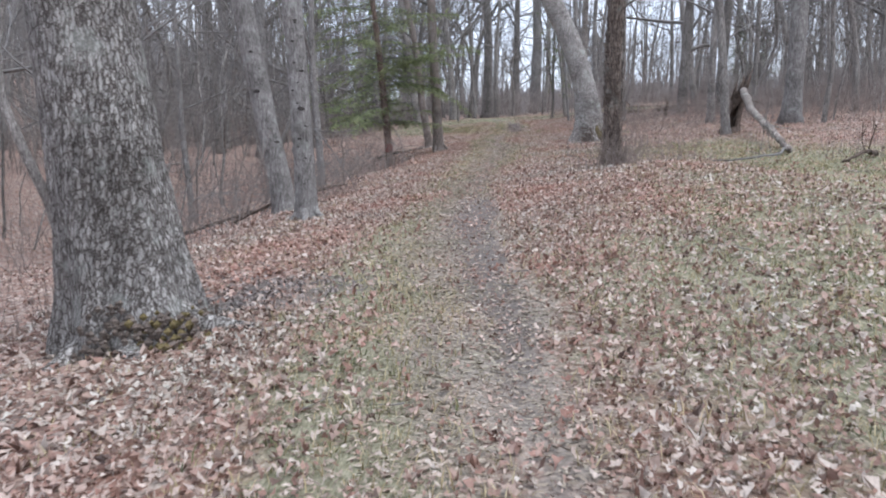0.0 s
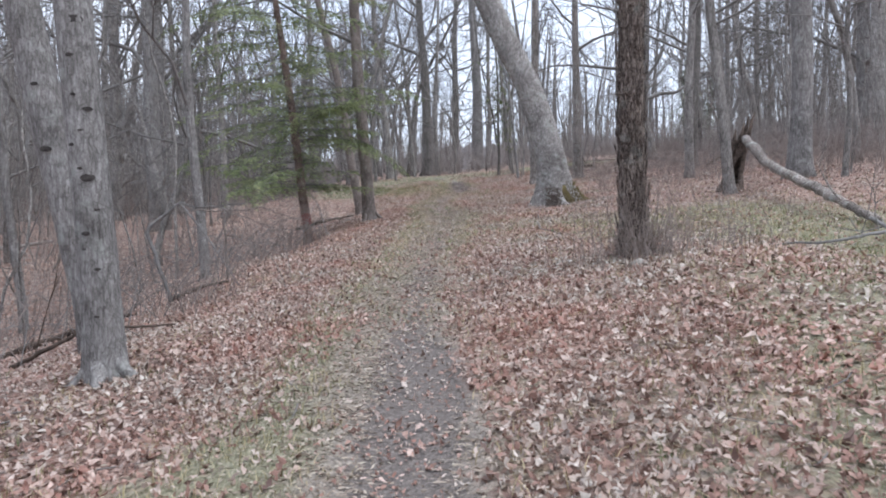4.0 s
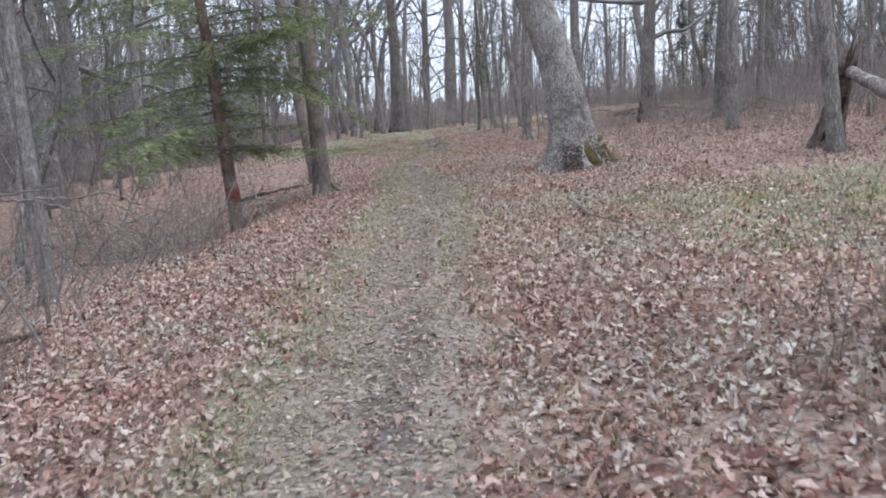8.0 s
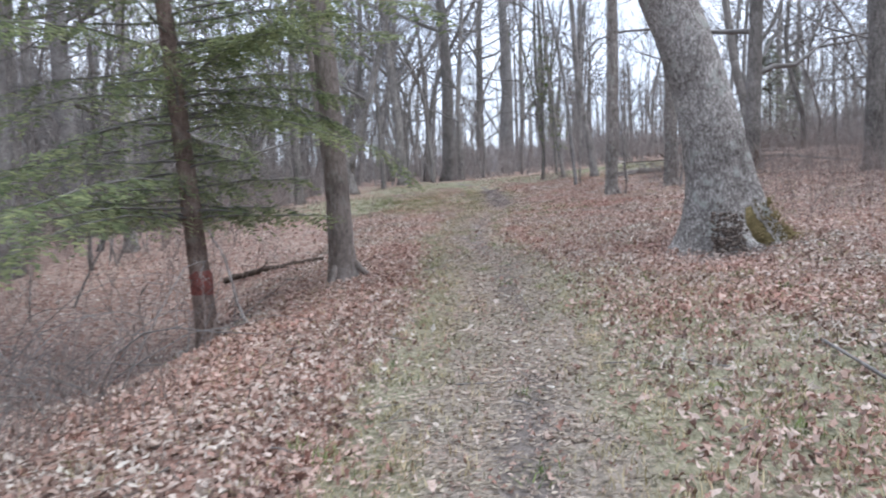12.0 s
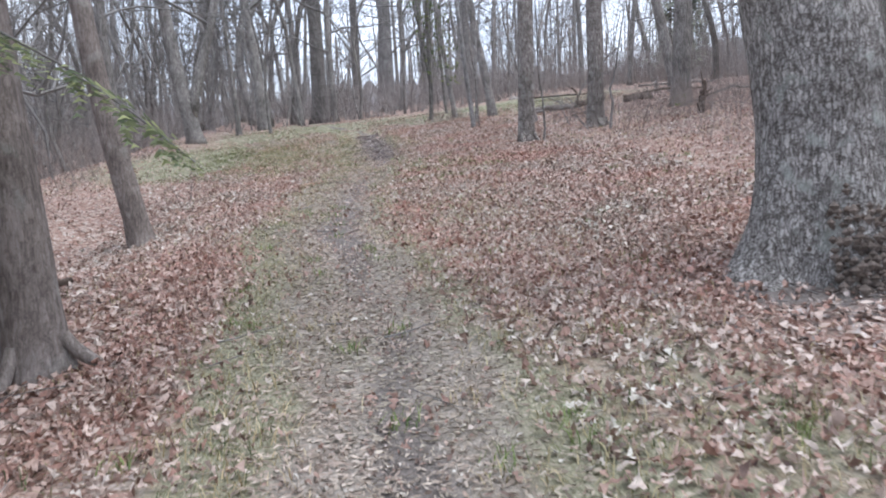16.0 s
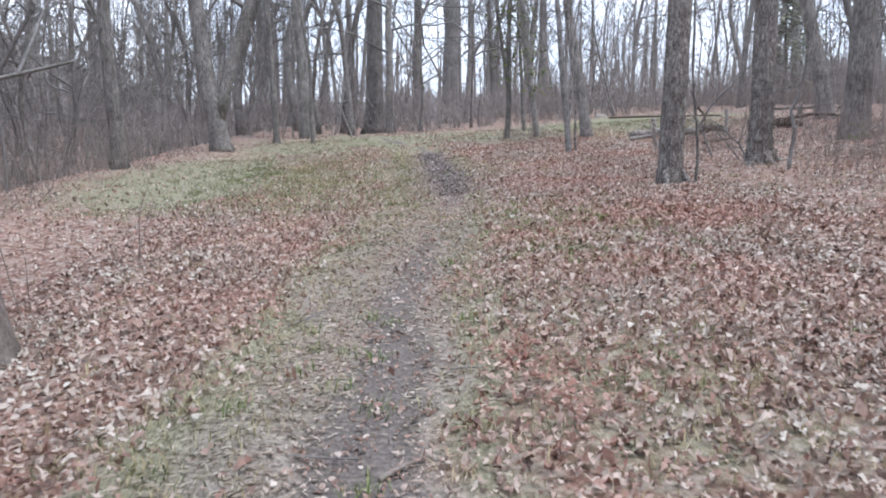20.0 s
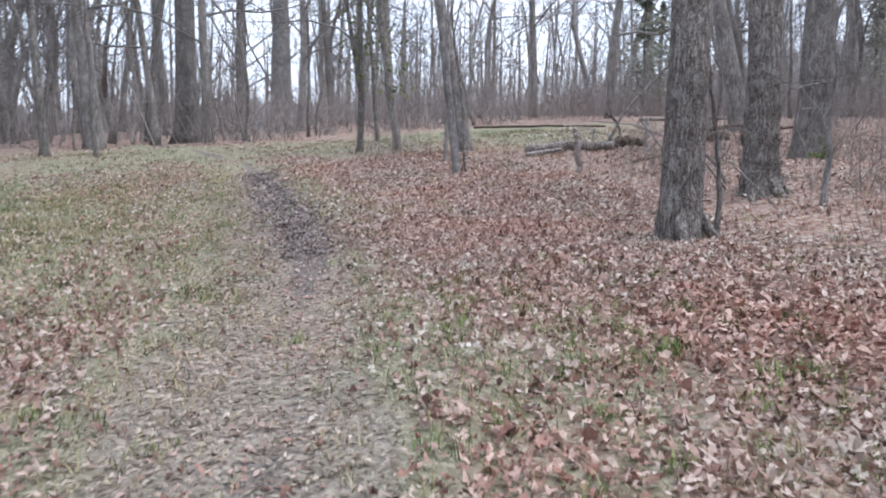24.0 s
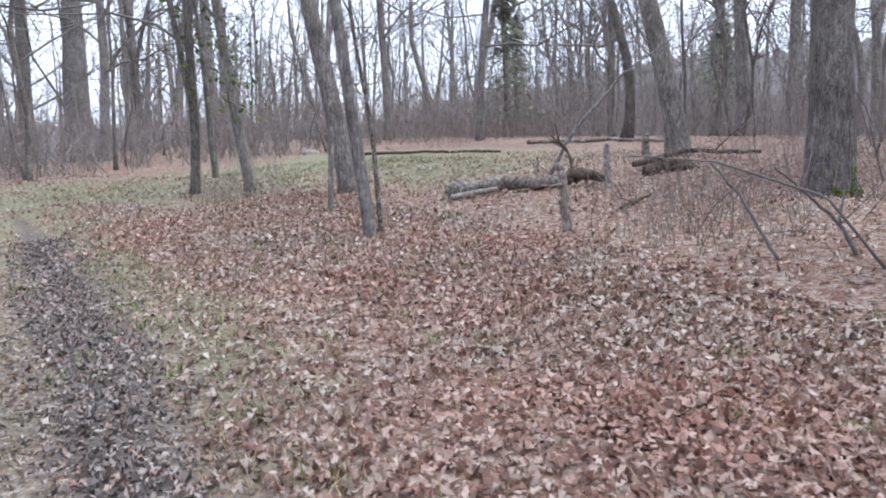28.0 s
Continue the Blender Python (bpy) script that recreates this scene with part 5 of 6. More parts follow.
def moss_patch(name, tree, seed, az0, az1, h, material, label):
    """A skin of moss over part of a tree's foot."""
    rng = np.random.default_rng(seed)
    line = np.array([v.co for v in trunk_of(tree).data.vertices])
    cen = line[line[:, 2] < h].mean(0)
    s = Shape()
    low = line[(line[:, 2] < h) & (line[:, 2] > -0.1)]
    az = np.arctan2(low[:, 1] - cen[1], low[:, 0] - cen[0])
    sel = low[(az > az0) & (az < az1)]
    for p in np.repeat(sel, 30, axis=0):
        out = np.array([p[0] - cen[0], p[1] - cen[1], 0.15])
        out /= np.linalg.norm(out)
        off = abs(math.atan2(p[1] - cen[1], p[0] - cen[0]) - 0.5 * (az0 + az1)) / (0.5 * (az1 - az0))
        if rng.random() < max(p[2] / h * 0.8, off ** 2, 1.2 * off * p[2] / h):
            continue
        q = p + rng.normal(0, 0.05, 3) + out * 0.012
        a = np.cross(out, (0, 0, 1))
        up = np.cross(a, out)
        w = rng.uniform(0.015, 0.038)
        s.poly([q - a * w, q - up * w, q + a * w, q + up * w, q + out * 0.02], [(0, 1, 4), (1, 2, 4), (2, 3, 4), (3, 0, 4)])
    part_mesh(name, s.mesh(name, material, False), tree, label, "stuff")


moss_patch("moss", tree_f, 1, -1.15, 0.3, 0.62, MOSS, "brown-green moss on the roots")
moss_patch("damp_bark", tree_f, 5, -2.25, -1.4, 0.5, DAMP, "dark damp bark at the foot")
moss_patch("damp_bark", tree_a, 6, -1.9, 0.3, 0.3, DAMP, "dark damp bark at the foot")
moss_patch("moss", tree_a, 2, -1.2, -0.2, 0.2, MOSS, "brown moss on the roots")
moss_patch("moss", tree_q, 3, -2.6, -1.2, 0.35, GREENMOSS, "bright green moss on the foot")


def scars(tree, seed, spots):
    """Dark healed branch scars on a smooth trunk: height, side in degrees, size."""
    rng = np.random.default_rng(seed)
    co = np.array([v.co for v in trunk_of(tree).data.vertices])
    for h, side, size in spots:
        ringz = co[np.abs(co[:, 2] - h) < 0.35]
        cen = ringz.mean(0)
        d = np.array([math.cos(radians(side)), math.sin(radians(side)), 0.0])
        out = (ringz - cen) @ d - 1.2 * np.abs(ringz[:, 2] - h)
        p = ringz[int(np.argmax(out))]
        r = float(np.linalg.norm((p - cen)[:2]))
        a = np.array([-d[1], d[0], 0.0])
        s = Shape()
        rim = [cen * np.array([1, 1, 0]) + np.array([0, 0, h]) + d * (r * math.cos(size * 1.3 * math.cos(q) / r) + 0.006) + a * r * math.sin(size * 1.3 * math.cos(q) / r) + np.array([0, 0, size * 0.6 * math.sin(q) * rng.uniform(0.8, 1.2)]) for q in np.linspace(0, 6.28, 10, endpoint=False)]
        mid = np.mean(rim, axis=0) + d * 0.012
        s.poly(rim + [mid], [(i, (i + 1) % 10, 10) for i in range(10)])
        part_mesh("branch_scar", s.mesh("branch_scar", SCAR), tree, "dark branch scar")


scars(tree_b, 1, ((0.55, -80, 0.018), (0.95, -70, 0.022), (1.12, -105, 0.015), (1.25, -100, 0.03), (1.45, -60, 0.02), (1.72, -75, 0.05), (1.8, -95, 0.02), (2.0, -110, 0.022), (2.12, -82, 0.016), (2.3, -70, 0.035), (2.42, -92, 0.02), (2.75, -95, 0.028), (3.05, -75, 0.06)))
scars(tree_b2, 2, ((1.3, -60, 0.04), (2.2, -80, 0.05), (2.9, -95, 0.035)))


def root_arms(tree, seed, arms, mossy=(), hump=0.22):
    """Roots that run out from the foot of a tree over the ground."""
    rng = np.random.default_rng(seed)
    bx, by = tree.matrix_basis.translation.x, tree.matrix_basis.translation.y
    bz = tree.matrix_basis.translation.z
    for k, (az, r, ln, w) in enumerate(arms):
        s = Shape()
        pts = []
        for f in np.linspace(0, 1, 8):
            x = math.cos(az + 0.3 * f) * (r + ln * f)
            y = math.sin(az + 0.3 * f) * (r + ln * f)
            pts.append((x, y, float(rise(bx + x, by + y)) - bz + hump * (1 - f) ** 3 + 0.02 - 0.06 * f))
        s.tube(pts, w * np.linspace(1, 0.25, 8) * (1 + rng.normal(0, 0.08, 8)), 9)
        part_mesh("root", s.mesh("root", MOSS if k in mossy else trunk_of(tree).data.materials[0]), tree, "moss-covered root" if k in mossy else "")


root_arms(tree_a, 1, ((-0.5, 0.2, 0.85, 0.16), (-1.5, 0.2, 0.6, 0.16), (0.3, 0.2, 0.6, 0.14), (-2.4, 0.2, 0.6, 0.16)))
root_arms(tree_f, 2, ((-0.45, 0.22, 0.85, 0.25), (-0.95, 0.25, 0.62, 0.24), (-1.55, 0.2, 0.55, 0.22), (-2.2, 0.2, 0.55, 0.2), (0.5, 0.2, 0.9, 0.2), (3.3, 0.2, 0.6, 0.18)), (0, 1), 0.42)
root_arms(tree_e, 3, ((-1.0, 0.14, 0.35, 0.05), (-2.3, 0.14, 0.35, 0.05), (0.2, 0.14, 0.3, 0.05)))
root_arms(tree_c, 4, ((-0.4, 0.18, 0.45, 0.05), (-2.2, 0.18, 0.3, 0.05)))
root_arms(tree_h, 5, ((-0.7, 0.18, 0.3, 0.06), (-2.2, 0.18, 0.3, 0.06)))


def weeds(cx, cy, count, seed, hmax, label, wide=0.45):
    """A loose stand of thin dry stalks round a spot."""
    rng = np.random.default_rng(seed)
    s = Shape()
    for _ in range(count):
        x, y = cx + rng.normal(0, wide), cy + rng.normal(0, wide)
        h = rng.uniform(0.3 * hmax, hmax)
        pts = wander(rng, on(x, y, -0.02), (rng.normal(0, 0.15), rng.normal(0, 0.15), 1), h, 4, 0.13)
        s.tube(pts, np.linspace(0.004, 0.0015, 5), 3, close=False)
        for _ in range(3):
            p = pts[int(rng.integers(2, 5))]
            s.tube([p, p + rng.normal(0, 0.09, 3) + np.array([0, 0, 0.07])], [0.002, 0.001], 3, close=False)
    return tagged(new("dry_weeds", s.mesh("dry_weeds", REDTWIG)), label, "weeds", kind="stuff")


def brambles(cx, cy, sx, sy, count, seed, label):
    """Arching dead canes that cross one another."""
    rng = np.random.default_rng(seed)
    s = Shape()
    for _ in range(count):
        x, y = cx + rng.normal(0, sx), cy + rng.normal(0, sy)
        az, ln, hi = rng.uniform(0, 6.28), rng.uniform(0.7, 2.0), rng.uniform(0.35, 1.15)
        pts = []
        for f in np.linspace(0, 1, 7):
            px, py = x + math.cos(az + 0.5 * f) * ln * f, y + math.sin(az + 0.5 * f) * ln * f
            pts.append((px, py, float(rise(px, py)) - 0.02 + hi * (2.6 * f - 1.9 * f * f) + rng.normal(0, 0.02)))
        r = rng.uniform(0.004, 0.009)
        s.tube(pts, r * np.linspace(1, 0.3, 7), 4, close=False)
        for _ in range(4):
            p = np.array(pts[int(rng.integers(2, 7))])
            s.ribbon(p, p + rng.normal(0, 0.16, 3) + np.array([0, 0, 0.05]), r * 0.4, rng.normal(0, 1, 3))
    return tagged(new("bramble_thicket", s.mesh("bramble_thicket", TWIG)), label, "brambles", kind="stuff")


brambles(-3.6, 17.2, 0.8, 1.8, 90, 1, "arching pale dead canes on the bank")
brambles(-4.4, 12.6, 0.9, 1.6, 22, 2, "arching dead canes in the hollow")
brambles(-2.6, 22.6, 0.6, 1.4, 60, 3, "tangled dead canes under the hemlock")
brambles(10.4, 42.0, 1.0, 1.4, 16, 4, "arching thin canes in deep leaves")
brambles(12.4, 37.8, 1.6, 1.6, 40, 5, "arching thin canes among trees")
weeds(3.1, 13.3, 120, 1, 1.1, "thin dry weed stalks round a dark trunk")
weeds(3.0, 13.5, 190, 12, 0.45, "matted dead stalks round the foot of a trunk", 0.2)
weeds(4.3, 14.2, 70, 2, 0.9, "thin dry weed stalks in the grass")
weeds(7.2, 13.2, 60, 3, 0.8, "pale dry weed stalks round fallen branches")
weeds(-3.6, 10.6, 50, 4, 1.2, "thin bare stalks on the bank")
weeds(-1.7, 21.6, 120, 5, 0.9, "thin bare stalks on the bank")
weeds(-2.4, 15.8, 110, 6, 1.0, "thin bare stalks on the bank")
weeds(-3.2, 6.6, 36, 7, 1.3, "thin bare stalks beside the old oak")
weeds(9.6, 42.6, 120, 8, 1.2, "thin bare stalks in deep leaves")
weeds(7.6, 50.4, 120, 9, 0.9, "thin bare stalks at the edge of the clearing")
weeds(11.0, 38.9, 120, 10, 1.3, "thin bare stalks among trees")
weeds(8.8, 37.6, 60, 11, 1.2, "thin bare stalks among trees")



def slope_brush():
    """Low pinkish-brown dead stalks on the slope, too many to count."""
    rng = np.random.default_rng(41)
    s = Shape()
    made = 0
    while made < 5200:
        if made < 3000:
            x, y = rng.uniform(5.5, 22), rng.uniform(25.5, 38)
        elif made < 4200:
            x, y = rng.uniform(9.2, 18), rng.uniform(36, 45)
        else:
            x, y = rng.uniform(5, 24), rng.uniform(56, 66)
        if x < 6.5 + 0.25 * (y - 27) or rng.random() > 0.45 + 0.5 * math.sin(0.9 * x + 0.4 * y) * math.sin(0.7 * y - 0.5 * x):
            continue
        made += 1
        h = rng.uniform(0.3, 1.15)
        r = rng.uniform(0.003, 0.006)
        pts = wander(rng, on(x, y, -0.02), (rng.normal(0, 0.2), rng.normal(0, 0.2), 1), h, 2, 0.15)
        s.ribbon(pts[0], pts[1], r, rng.normal(0, 1, 3))
        s.ribbon(pts[1], pts[2], r * 0.7, rng.normal(0, 1, 3))
        for _ in range(5):
            q = pts[1] + (pts[2] - pts[1]) * rng.uniform(-0.4, 1.0)
            s.ribbon(q, q + rng.normal(0, 0.16 * h, 3) + np.array([0, 0, 0.12 * h]), r * 0.5, rng.normal(0, 1, 3))
    return tagged(new("slope_brush", s.mesh("slope_brush", REDTWIG)), "low pinkish-brown dead stalks covering the slope", "brush", kind="stuff")


slope_brush()


def shaggy_bark(tree, seed, count, h1):
    """Loose strips peeling off a trunk."""
    rng = np.random.default_rng(seed)
    me = trunk_of(tree).data
    co = np.array([v.co for v in me.vertices])
    no = np.array([v.normal for v in me.vertices])
    low = np.nonzero((co[:, 2] > 0.02) & (co[:, 2] < h1))[0]
    s = Shape()
    for i in rng.choice(low, count):
        out = no[i] * np.array([1, 1, 0.2])
        out /= np.linalg.norm(out) + 1e-9
        a = np.cross(out, (0, 0, 1))
        a /= np.linalg.norm(a) + 1e-9
        ln, w = rng.uniform(0.07, 0.26), rng.uniform(0.010, 0.028)
        p = co[i] + a * rng.normal(0, 0.02) + out * 0.004
        up = np.array([0, 0, 1.0]) + a * rng.normal(0, 0.12)
        lift = rng.uniform(0.008, 0.035)
        s.poly([p - a * w, p + a * w, p + up * ln * 0.5 + a * w * 0.9 + out * 0.006, p + up * ln * 0.5 - a * w * 0.9 + out * 0.006,
                p + up * ln + a * w * 0.5 + out * lift, p + up * ln - a * w * 0.5 + out * lift, p + out * 0.012 + up * ln * 0.25, p + out * (lift + 0.004) + up * ln * 0.8],
               [(0, 1, 6), (1, 2, 6), (2, 3, 6), (3, 0, 6), (3, 2, 7), (2, 4, 7), (4, 5, 7), (5, 3, 7)])
    part_mesh("shaggy_bark", s.mesh("shaggy_bark", me.materials[0], False), tree, "loose shaggy strips of bark", "stuff")


shaggy_bark(tree_e, 3, 420, 3.2)
shaggy_bark(tree_k, 4, 120, 1.2)
root_arms(tree_k, 6, ((-0.4, 0.16, 0.35, 0.09), (-1.5, 0.16, 0.3, 0.09), (-2.7, 0.16, 0.35, 0.09)), (), 0.16)
root_arms(tree_b, 7, ((-0.6, 0.12, 0.35, 0.07), (-1.7, 0.12, 0.3, 0.08), (-2.8, 0.12, 0.3, 0.07)), (), 0.14)

# ---------------------------------------------------------------- fallen leaves and grass
rngl = np.random.default_rng(4)
STATIONS = np.array([0.0, 0.20, 0.38, 0.58, 0.78, 1.0])
LOBED = np.array([0.17, 0.05, 0.24, 0.08])
OVAL = np.array([0.11, 0.18, 0.17, 0.08])
STAR = np.array([0.32, 0.10, 0.28, 0.06])
LFACES = [(0, 1, 2), (1, 3, 4, 2), (3, 5, 6, 4), (5, 7, 8, 6), (7, 9, 8)]


def leaf_verts(count, rng, size=1.0):
    """Leaves round the origin: ten corners each, lobed, folded and curled."""
    kind = rng.integers(0, 10, count)
    w = np.where((kind < 6)[:, None], LOBED, np.where((kind < 8)[:, None], OVAL, STAR)) * rng.uniform(0.75, 1.25, (count, 4))
    w2 = w * rng.uniform(0.8, 1.2, (count, 4))
    ln = rng.uniform(0.04, 0.09, count) * size
    curl = rng.normal(0.35, 1.25, count)
    fold = rng.normal(0.4, 0.7, count)
    v = np.zeros((count, 10, 3))
    for k, s in ((0, 0), (9, 5)):
        v[:, k, 0] = STATIONS[s] - 0.5
        v[:, k, 2] = curl * (STATIONS[s] - 0.5) ** 2 * 1.2
    for i in range(4):
        s = STATIONS[i + 1] - 0.5
        v[:, 1 + 2 * i, 0] = s + 0.04
        v[:, 2 + 2 * i, 0] = s
        v[:, 1 + 2 * i, 1] = w[:, i]
        v[:, 2 + 2 * i, 1] = -w2[:, i]
        v[:, 1 + 2 * i, 2] = fold * w[:, i] + curl * s * s * 1.2 + rng.normal(0, 0.05, count)
        v[:, 2 + 2 * i, 2] = fold * w2[:, i] + curl * s * s * 1.2 + rng.normal(0, 0.05, count)
    return v * ln[:, None, None]


def turned(v, rng, tilt=0.55):
    count = len(v)
    az = rng.uniform(0, 2 * np.pi, count)
    tx, ty = rng.normal(0, tilt, count), rng.normal(0, tilt, count)
    x, y, z = v[..., 0], v[..., 1], v[..., 2]
    y, z = y * np.cos(tx)[:, None] - z * np.sin(tx)[:, None], y * np.sin(tx)[:, None] + z * np.cos(tx)[:, None]
    x, z = x * np.cos(ty)[:, None] + z * np.sin(ty)[:, None], -x * np.sin(ty)[:, None] + z * np.cos(ty)[:, None]
    x, y = x * np.cos(az)[:, None] - y * np.sin(az)[:, None], x * np.sin(az)[:, None] + y * np.cos(az)[:, None]
    return np.stack([x, y, z], -1)


def fill(name, verts, loops, starts, material, smooth=False):
    """A mesh from plain arrays."""
    me = bpy.data.meshes.new(name)
    me.vertices.add(len(verts))
    me.vertices.foreach_set("co", verts.astype(np.float32).ravel())
    me.loops.add(len(loops))
    me.loops.foreach_set("vertex_index", loops.astype(np.int32))
    me.polygons.add(len(starts))
    me.polygons.foreach_set("loop_start", starts.astype(np.int32))
    me.update(calc_edges=True)
    me.validate()
    me.materials.append(material)
    if smooth:
        me.polygons.foreach_set("use_smooth", [True] * len(me.polygons))
    return me


def leaf_share(x, y):
    """How thickly the leaves lie, 0 to 1."""
    wide = 0.28 * np.exp(-((x - rut_x(y) + 0.2) / 0.75) ** 2) * np.clip((y - 12) / 4, 0, 1) + 0.3 * np.exp(-((x - rut_x(y) + 0.3) / 1.0) ** 2) * np.clip((y - 17) / 4, 0, 1) * np.clip((34 - y) / 4, 0, 1)
    return np.clip(1.0 - wide - np.where(y > 22, 0.7, 0.84) * trail_mask(x, y) - 0.5 * bare_mask(x, y) - np.where((y > 39) & (x < 3.6), 0.9, 0.72) * turf_mask(x, y) - 0.5 * root_mask(x, y), 0.05, 1)


def band(count, rng, xlo, xhi, ylo, yhi):
    """Spots strewn along the trail."""
    y = rng.uniform(ylo, yhi, count)
    x = trail_x(y) + rng.uniform(xlo, xhi, count)
    keep = rng.random(count) < leaf_share(x, y)
    patch = np.sin(1.1 * x + 0.7 * y) + np.sin(0.9 * y - 1.6 * x + 2) + np.sin(2.3 * x + 1.9 * y + 1)
    keep &= rng.random(count) < 0.86 + 0.10 * patch
    return x[keep], y[keep]


SFACES = [(0, 1, 2), (1, 5, 6, 2), (5, 9, 6)]


def strew(name, bands, label, faces, size=1.0, lift=0.04, tilt=0.55, material=None):
    lx = np.concatenate([b[0] for b in bands])
    ly = np.concatenate([b[1] for b in bands])
    spots = np.stack([lx, ly, rise(lx, ly) + rngl.uniform(0.006, lift, len(lx))], 1)
    lv = turned(leaf_verts(len(spots), rngl, size), rngl, tilt) + spots[:, None, :]
    used = sorted({i for fc in faces for i in fc})
    lv = lv[:, used, :]
    flat = np.array([used.index(i) for fc in faces for i in fc])
    begin = np.cumsum([0] + [len(fc) for fc in faces[:-1]])
    o = np.arange(len(spots))
    loops = (o[:, None] * len(used) + flat[None, :]).ravel()
    starts = (o[:, None] * len(flat) + begin[None, :]).ravel()
    return tagged(new(name, fill(name, lv.reshape(-1, 3), loops, starts, material or LEAF)), label, "fallen leaves", kind="stuff")


def trodden(count, rng):
    y = rng.uniform(1.2, 46, count)
    return rut_x(y) - 0.12 + rng.normal(0, 0.38, count), y


litter = strew("leaf_litter", [band(148000, rngl, -1.8, 2.2, 1.2, 42), band(14000, rngl, 2.2, 4.0, 34, 44), band(6000, rngl, 2.2, 3.2, 26, 34)], "deep litter of curled tan and reddish-brown fallen oak leaves", LFACES, 0.96, 0.04, 0.45)
strew("leaf_litter", [band(74000, rngl, -4, -1.7, 1.5, 50), band(96000, rngl, 2.1, 4.6, 1.5, 50), band(36000, rngl, -9, -4, 3, 56), band(64000, rngl, 4.5, 11.5, 3, 54), band(22000, rngl, -1.8, 2.2, 42, 52), band(16000, rngl, -4, 4.6, 46, 60)], "deep litter of tan fallen leaves under the trees", SFACES, 0.95, 0.026, 0.22)
strew("leaf_crumbs", [trodden(16000, rngl)], "small trodden leaf fragments on the trail", SFACES, 0.5, 0.014, 0.25)


def shreds(count, rng, ylo, yhi, wide):
    """Bits of dry straw and broken leaf lying flat: one bent sliver each."""
    y = rng.uniform(ylo, yhi, count)
    x = rut_x(y) - 0.14 + rng.normal(0, wide, count)
    keep = rng.random(count) < np.clip(0.15 + 0.95 * trail_mask(x, y) + 0.5 * turf_mask(x, y) - 1.15 * bare_mask(x, y), 0.03, 1)
    x, y = x[keep], y[keep]
    k = len(x)
    az = rng.uniform(0, 6.283, k)
    ln, w = rng.uniform(0.011, 0.036, k), rng.uniform(0.0022, 0.0065, k)
    dx, dy = np.cos(az), np.sin(az)
    z = rise(x, y) + rng.uniform(0.004, 0.022, k)
    v = np.zeros((k, 4, 3))
    for i, (u, q) in enumerate(((-1, 0.2), (0.0, 1.0), (1, 0.1), (0.1, -1.0))):
        v[:, i, 0] = x + dx * ln * u - dy * w * q
        v[:, i, 1] = y + dy * ln * u + dx * w * q
        v[:, i, 2] = z + rng.uniform(-0.004, 0.010, k)
    o = np.arange(k)
    return v.reshape(-1, 3), np.arange(k * 4), o * 4


tagged(new("straw_shreds", fill("straw_shreds", *shreds(190000, rngl, 1.5, 47, 0.62), SHRED)), "pale dry straw and leaf shreds trodden into the trail", "straw", kind="stuff")
wy = rngl.uniform(40.0, 49.0, 5200)
wx = rut_x(wy) + rngl.normal(0, 0.23, 5200)
spot = rngl.normal(0, 0.55, (1500, 2)) + np.where((np.arange(1500) < 950)[:, None], (-1.55, 6.4), (4.75, 26.0))
strew("wet_leaves", [(spot[:, 0], spot[:, 1])], "dark damp leaves and bark bits round the oak roots", SFACES, 0.75, 0.03, 0.4, WETLEAF)
strew("wet_leaves", [(wx, wy)], "dark wet leaves trodden into the muddy trail", LFACES, 0.8, 0.035, 0.35, WETLEAF)
flat = np.array([i for fc in LFACES for i in fc])
begin = np.cumsum([0] + [len(fc) for fc in LFACES[:-1]])
single = turned(leaf_verts(14, rngl), rngl, 0.35)
leaf_meshes = [fill("leaf", single[k], flat, begin, LEAF) for k in range(14)]
for k in range(290):
    y = rngl.uniform(2.0, 42)
    x = float(rut_x(y)) + float(rngl.choice([-1.0, 1.0])) * rngl.uniform(0.5, 1.9)
    lo = new("leaf", leaf_meshes[k % 14])
    lo.parent = litter
    lo.matrix_basis = pose(x, y, float(rise(x, y)) + 0.035, 0, 0, rngl.uniform(0, 360))


def blades(count, rng, mask, xlo, xhi, ylo, yhi, hmin, hmax, clump):
    n0 = count // clump
    y = rng.uniform(ylo, yhi, n0 * 6)
    x = trail_x(y) + rng.uniform(xlo, xhi, n0 * 6)
    keep = rng.random(len(x)) < mask(x, y)
    x, y = x[keep][:n0], y[keep][:n0]
    x = np.repeat(x, clump) + rng.normal(0, 0.05, len(x) * clump)
    y = np.repeat(y, clump) + rng.normal(0, 0.05, len(y) * clump)
    k = len(x)
    h = rng.uniform(hmin, hmax, k)
    az = rng.uniform(0, 6.283, k)
    w = rng.uniform(0.0018, 0.004, k)
    bendx = rng.uniform(0.35, 1.3, k)
    dx, dy = np.cos(az), np.sin(az)
    z = rise(x, y)
    v = np.zeros((k, 5, 3))
    for i, (f, ww) in enumerate(((0.0, 1.0), (0.0, -1.0), (0.55, 0.8), (0.55, -0.8), (1.0, 0.0))):
        out = bendx * h * f * f
        v[:, i, 0] = x + dx * out - dy * w * ww
        v[:, i, 1] = y + dy * out + dx * w * ww
        v[:, i, 2] = z - 0.005 + h * f * (1 - 0.35 * bendx * f)
    fl = np.array([0, 1, 3, 2, 2, 3, 4])
    bg = np.array([0, 4])
    o = np.arange(k)
    return v.reshape(-1, 3), (o[:, None] * 5 + fl[None, :]).ravel(), (o[:, None] * 7 + bg[None, :]).ravel()


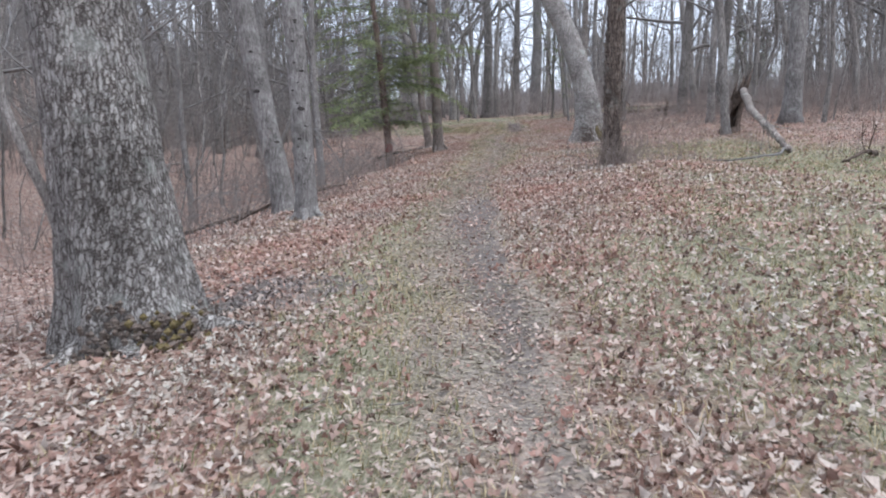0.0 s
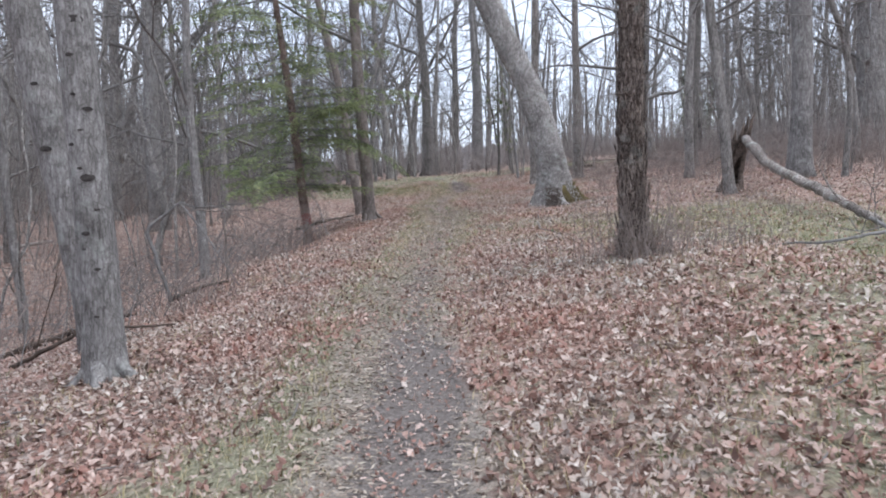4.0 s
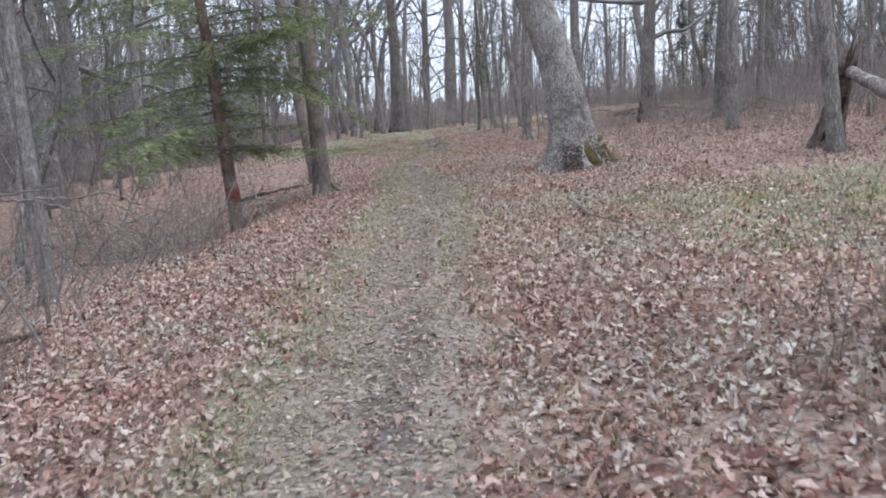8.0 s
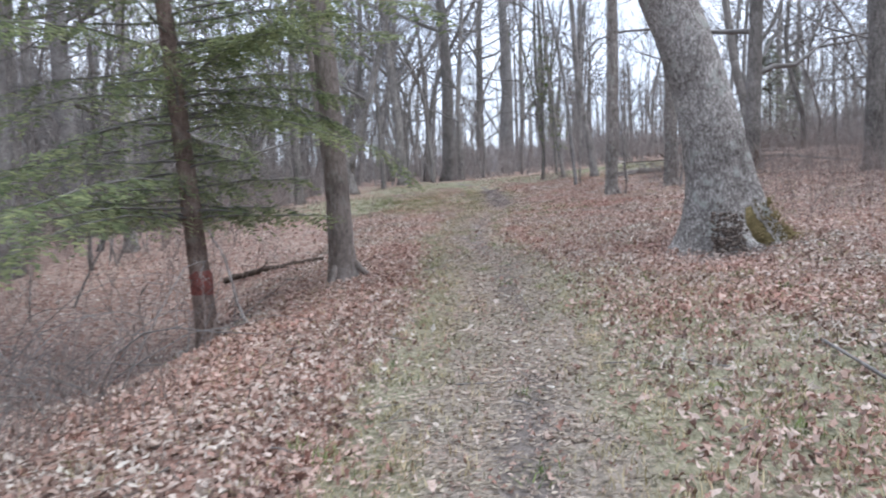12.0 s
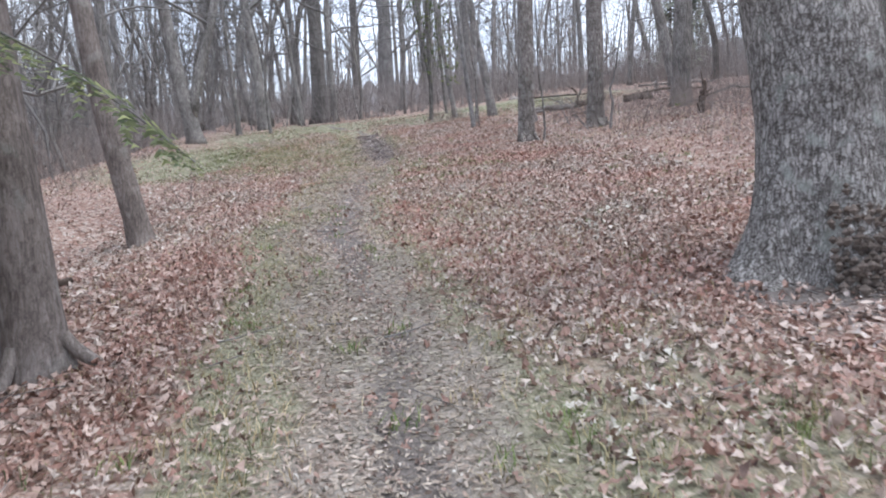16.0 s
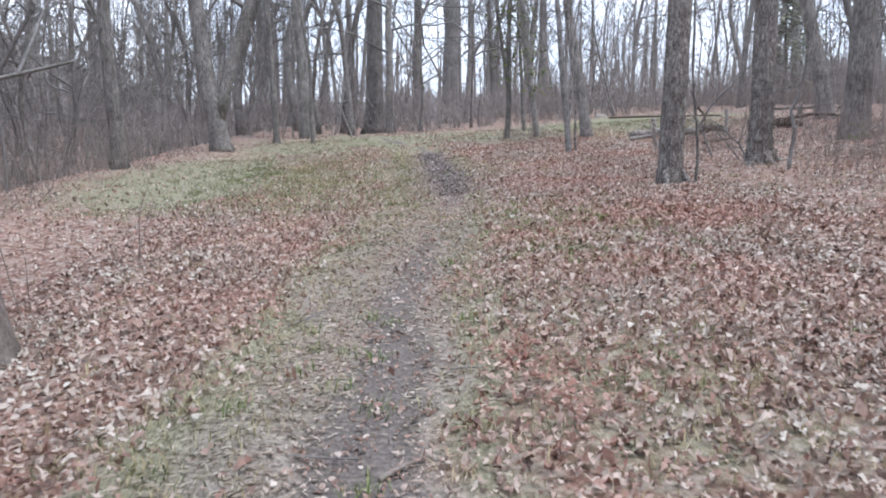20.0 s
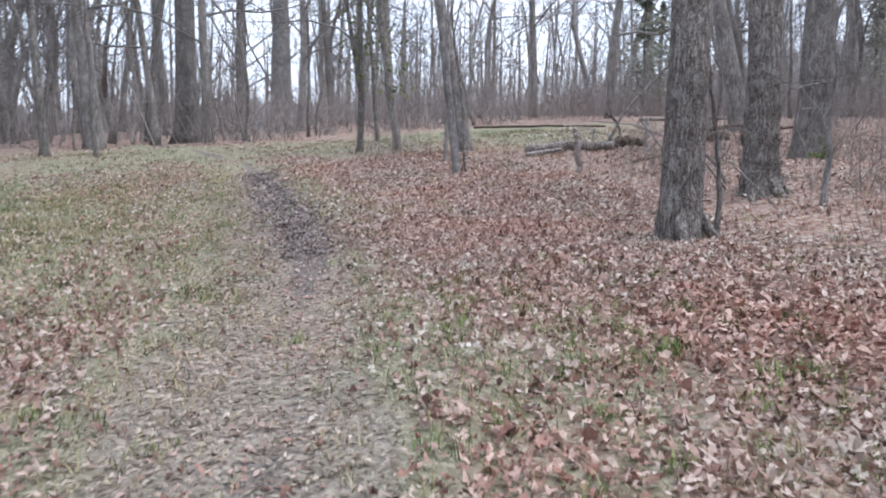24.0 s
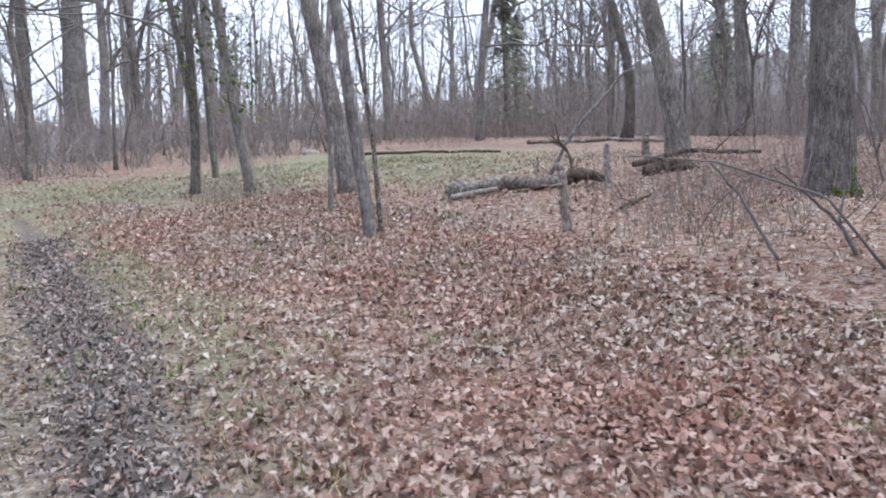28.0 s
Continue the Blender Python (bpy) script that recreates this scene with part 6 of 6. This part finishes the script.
tagged(new("dry_grass", fill("dry_grass", *blades(62000, rngl, lambda x, y: np.clip(turf_mask(x, y) + 0.10 - 0.6 * bare_mask(x, y), 0, 1), -3.5, 8, 1.5, 50, 0.03, 0.13, 7), STRAW)), "short pale dry grass along the trail", "grass", kind="stuff")
tagged(new("dry_grass", fill("dry_grass", *blades(32000, rngl, lambda x, y: np.clip(0.25 + 0.5 * np.clip(np.sin(1.3 * x + 0.8 * y) * np.sin(0.9 * y - 1.1 * x), 0, 1) - 1.2 * bare_mask(x, y), 0, 1), -3, 4.5, 1.2, 48, 0.03, 0.10, 5), STRAW)), "dry grass blades poking through fallen leaves", "grass", kind="stuff")
tagged(new("green_grass", fill("green_grass", *blades(52000, rngl, lambda x, y: np.clip((turf_mask(x, y) ** 1.3 + 0.05) * np.where(y < 11, 0.55, 1.0) * (1 - 0.75 * np.exp(-((x - rut_x(y)) / 1.2) ** 2)) - 0.6 * bare_mask(x, y), 0, 1), -4.5, 10, 1.5, 56, 0.035, 0.12, 11), GREEN)), "tufts of short green grass between leaves", "grass", kind="stuff")


FRESH = blade_material("fresh_grass", [(0.0, (0.07, 0.12, 0.035)), (0.5, (0.15, 0.21, 0.07)), (1.0, (0.27, 0.33, 0.13))])
tagged(new("green_grass", fill("green_grass", *blades(17000, rngl, lambda x, y: np.exp(-((x - 0.6) / 2.6) ** 2), -8, -0.5, 38.5, 48.5, 0.04, 0.12, 9), GREEN)), "patch of short green grass on the crest", "grass", kind="stuff")
tagged(new("grass_tufts", fill("grass_tufts", *blades(5200, rngl, lambda x, y: 0.3 + 0.0 * x, -1.5, 5.0, 16, 47, 0.05, 0.13, 26), FRESH)), "small bright green grass tufts between leaves", "grass", kind="stuff")

tagged(new("grass_tufts", fill("grass_tufts", *blades(2400, rngl, lambda x, y: 0.25 + 0.0 * x, 0.7, 2.6, 33.6, 38.5, 0.05, 0.13, 30), FRESH)), "bright green grass tufts among oak leaves", "grass", kind="stuff")


def litter_sticks():
    """Small twigs lying about on the leaves."""
    rng = np.random.default_rng(14)
    s = Shape()
    for k in range(520):
        y = rng.uniform(2, 48)
        x = float(trail_x(y)) + rng.uniform(-5, 7)
        if k < 90:
            x, y = (-1.5 if k < 50 else 4.9) + rng.normal(0, 0.5), (6.4 if k < 50 else 25.7) + rng.normal(0, 0.4)
        az = rng.uniform(0, 6.28)
        ln = rng.uniform(0.12, 0.55) if k >= 90 else rng.uniform(0.06, 0.24)
        pts = wander(rng, on(x, y, 0.03), (math.cos(az), math.sin(az), 0.02), ln, 3, 0.18)
        for p in pts:
            p[2] = float(rise(p[0], p[1])) + 0.03
        s.tube(pts, rng.uniform(0.0025, 0.0065) * np.array([1, 0.8, 0.6, 0.4]), 4, close=False)
    return tagged(new("fallen_twigs", s.mesh("fallen_twigs", TWIG)), "small broken twigs lying on the leaves", "twigs", kind="stuff")


litter_sticks()
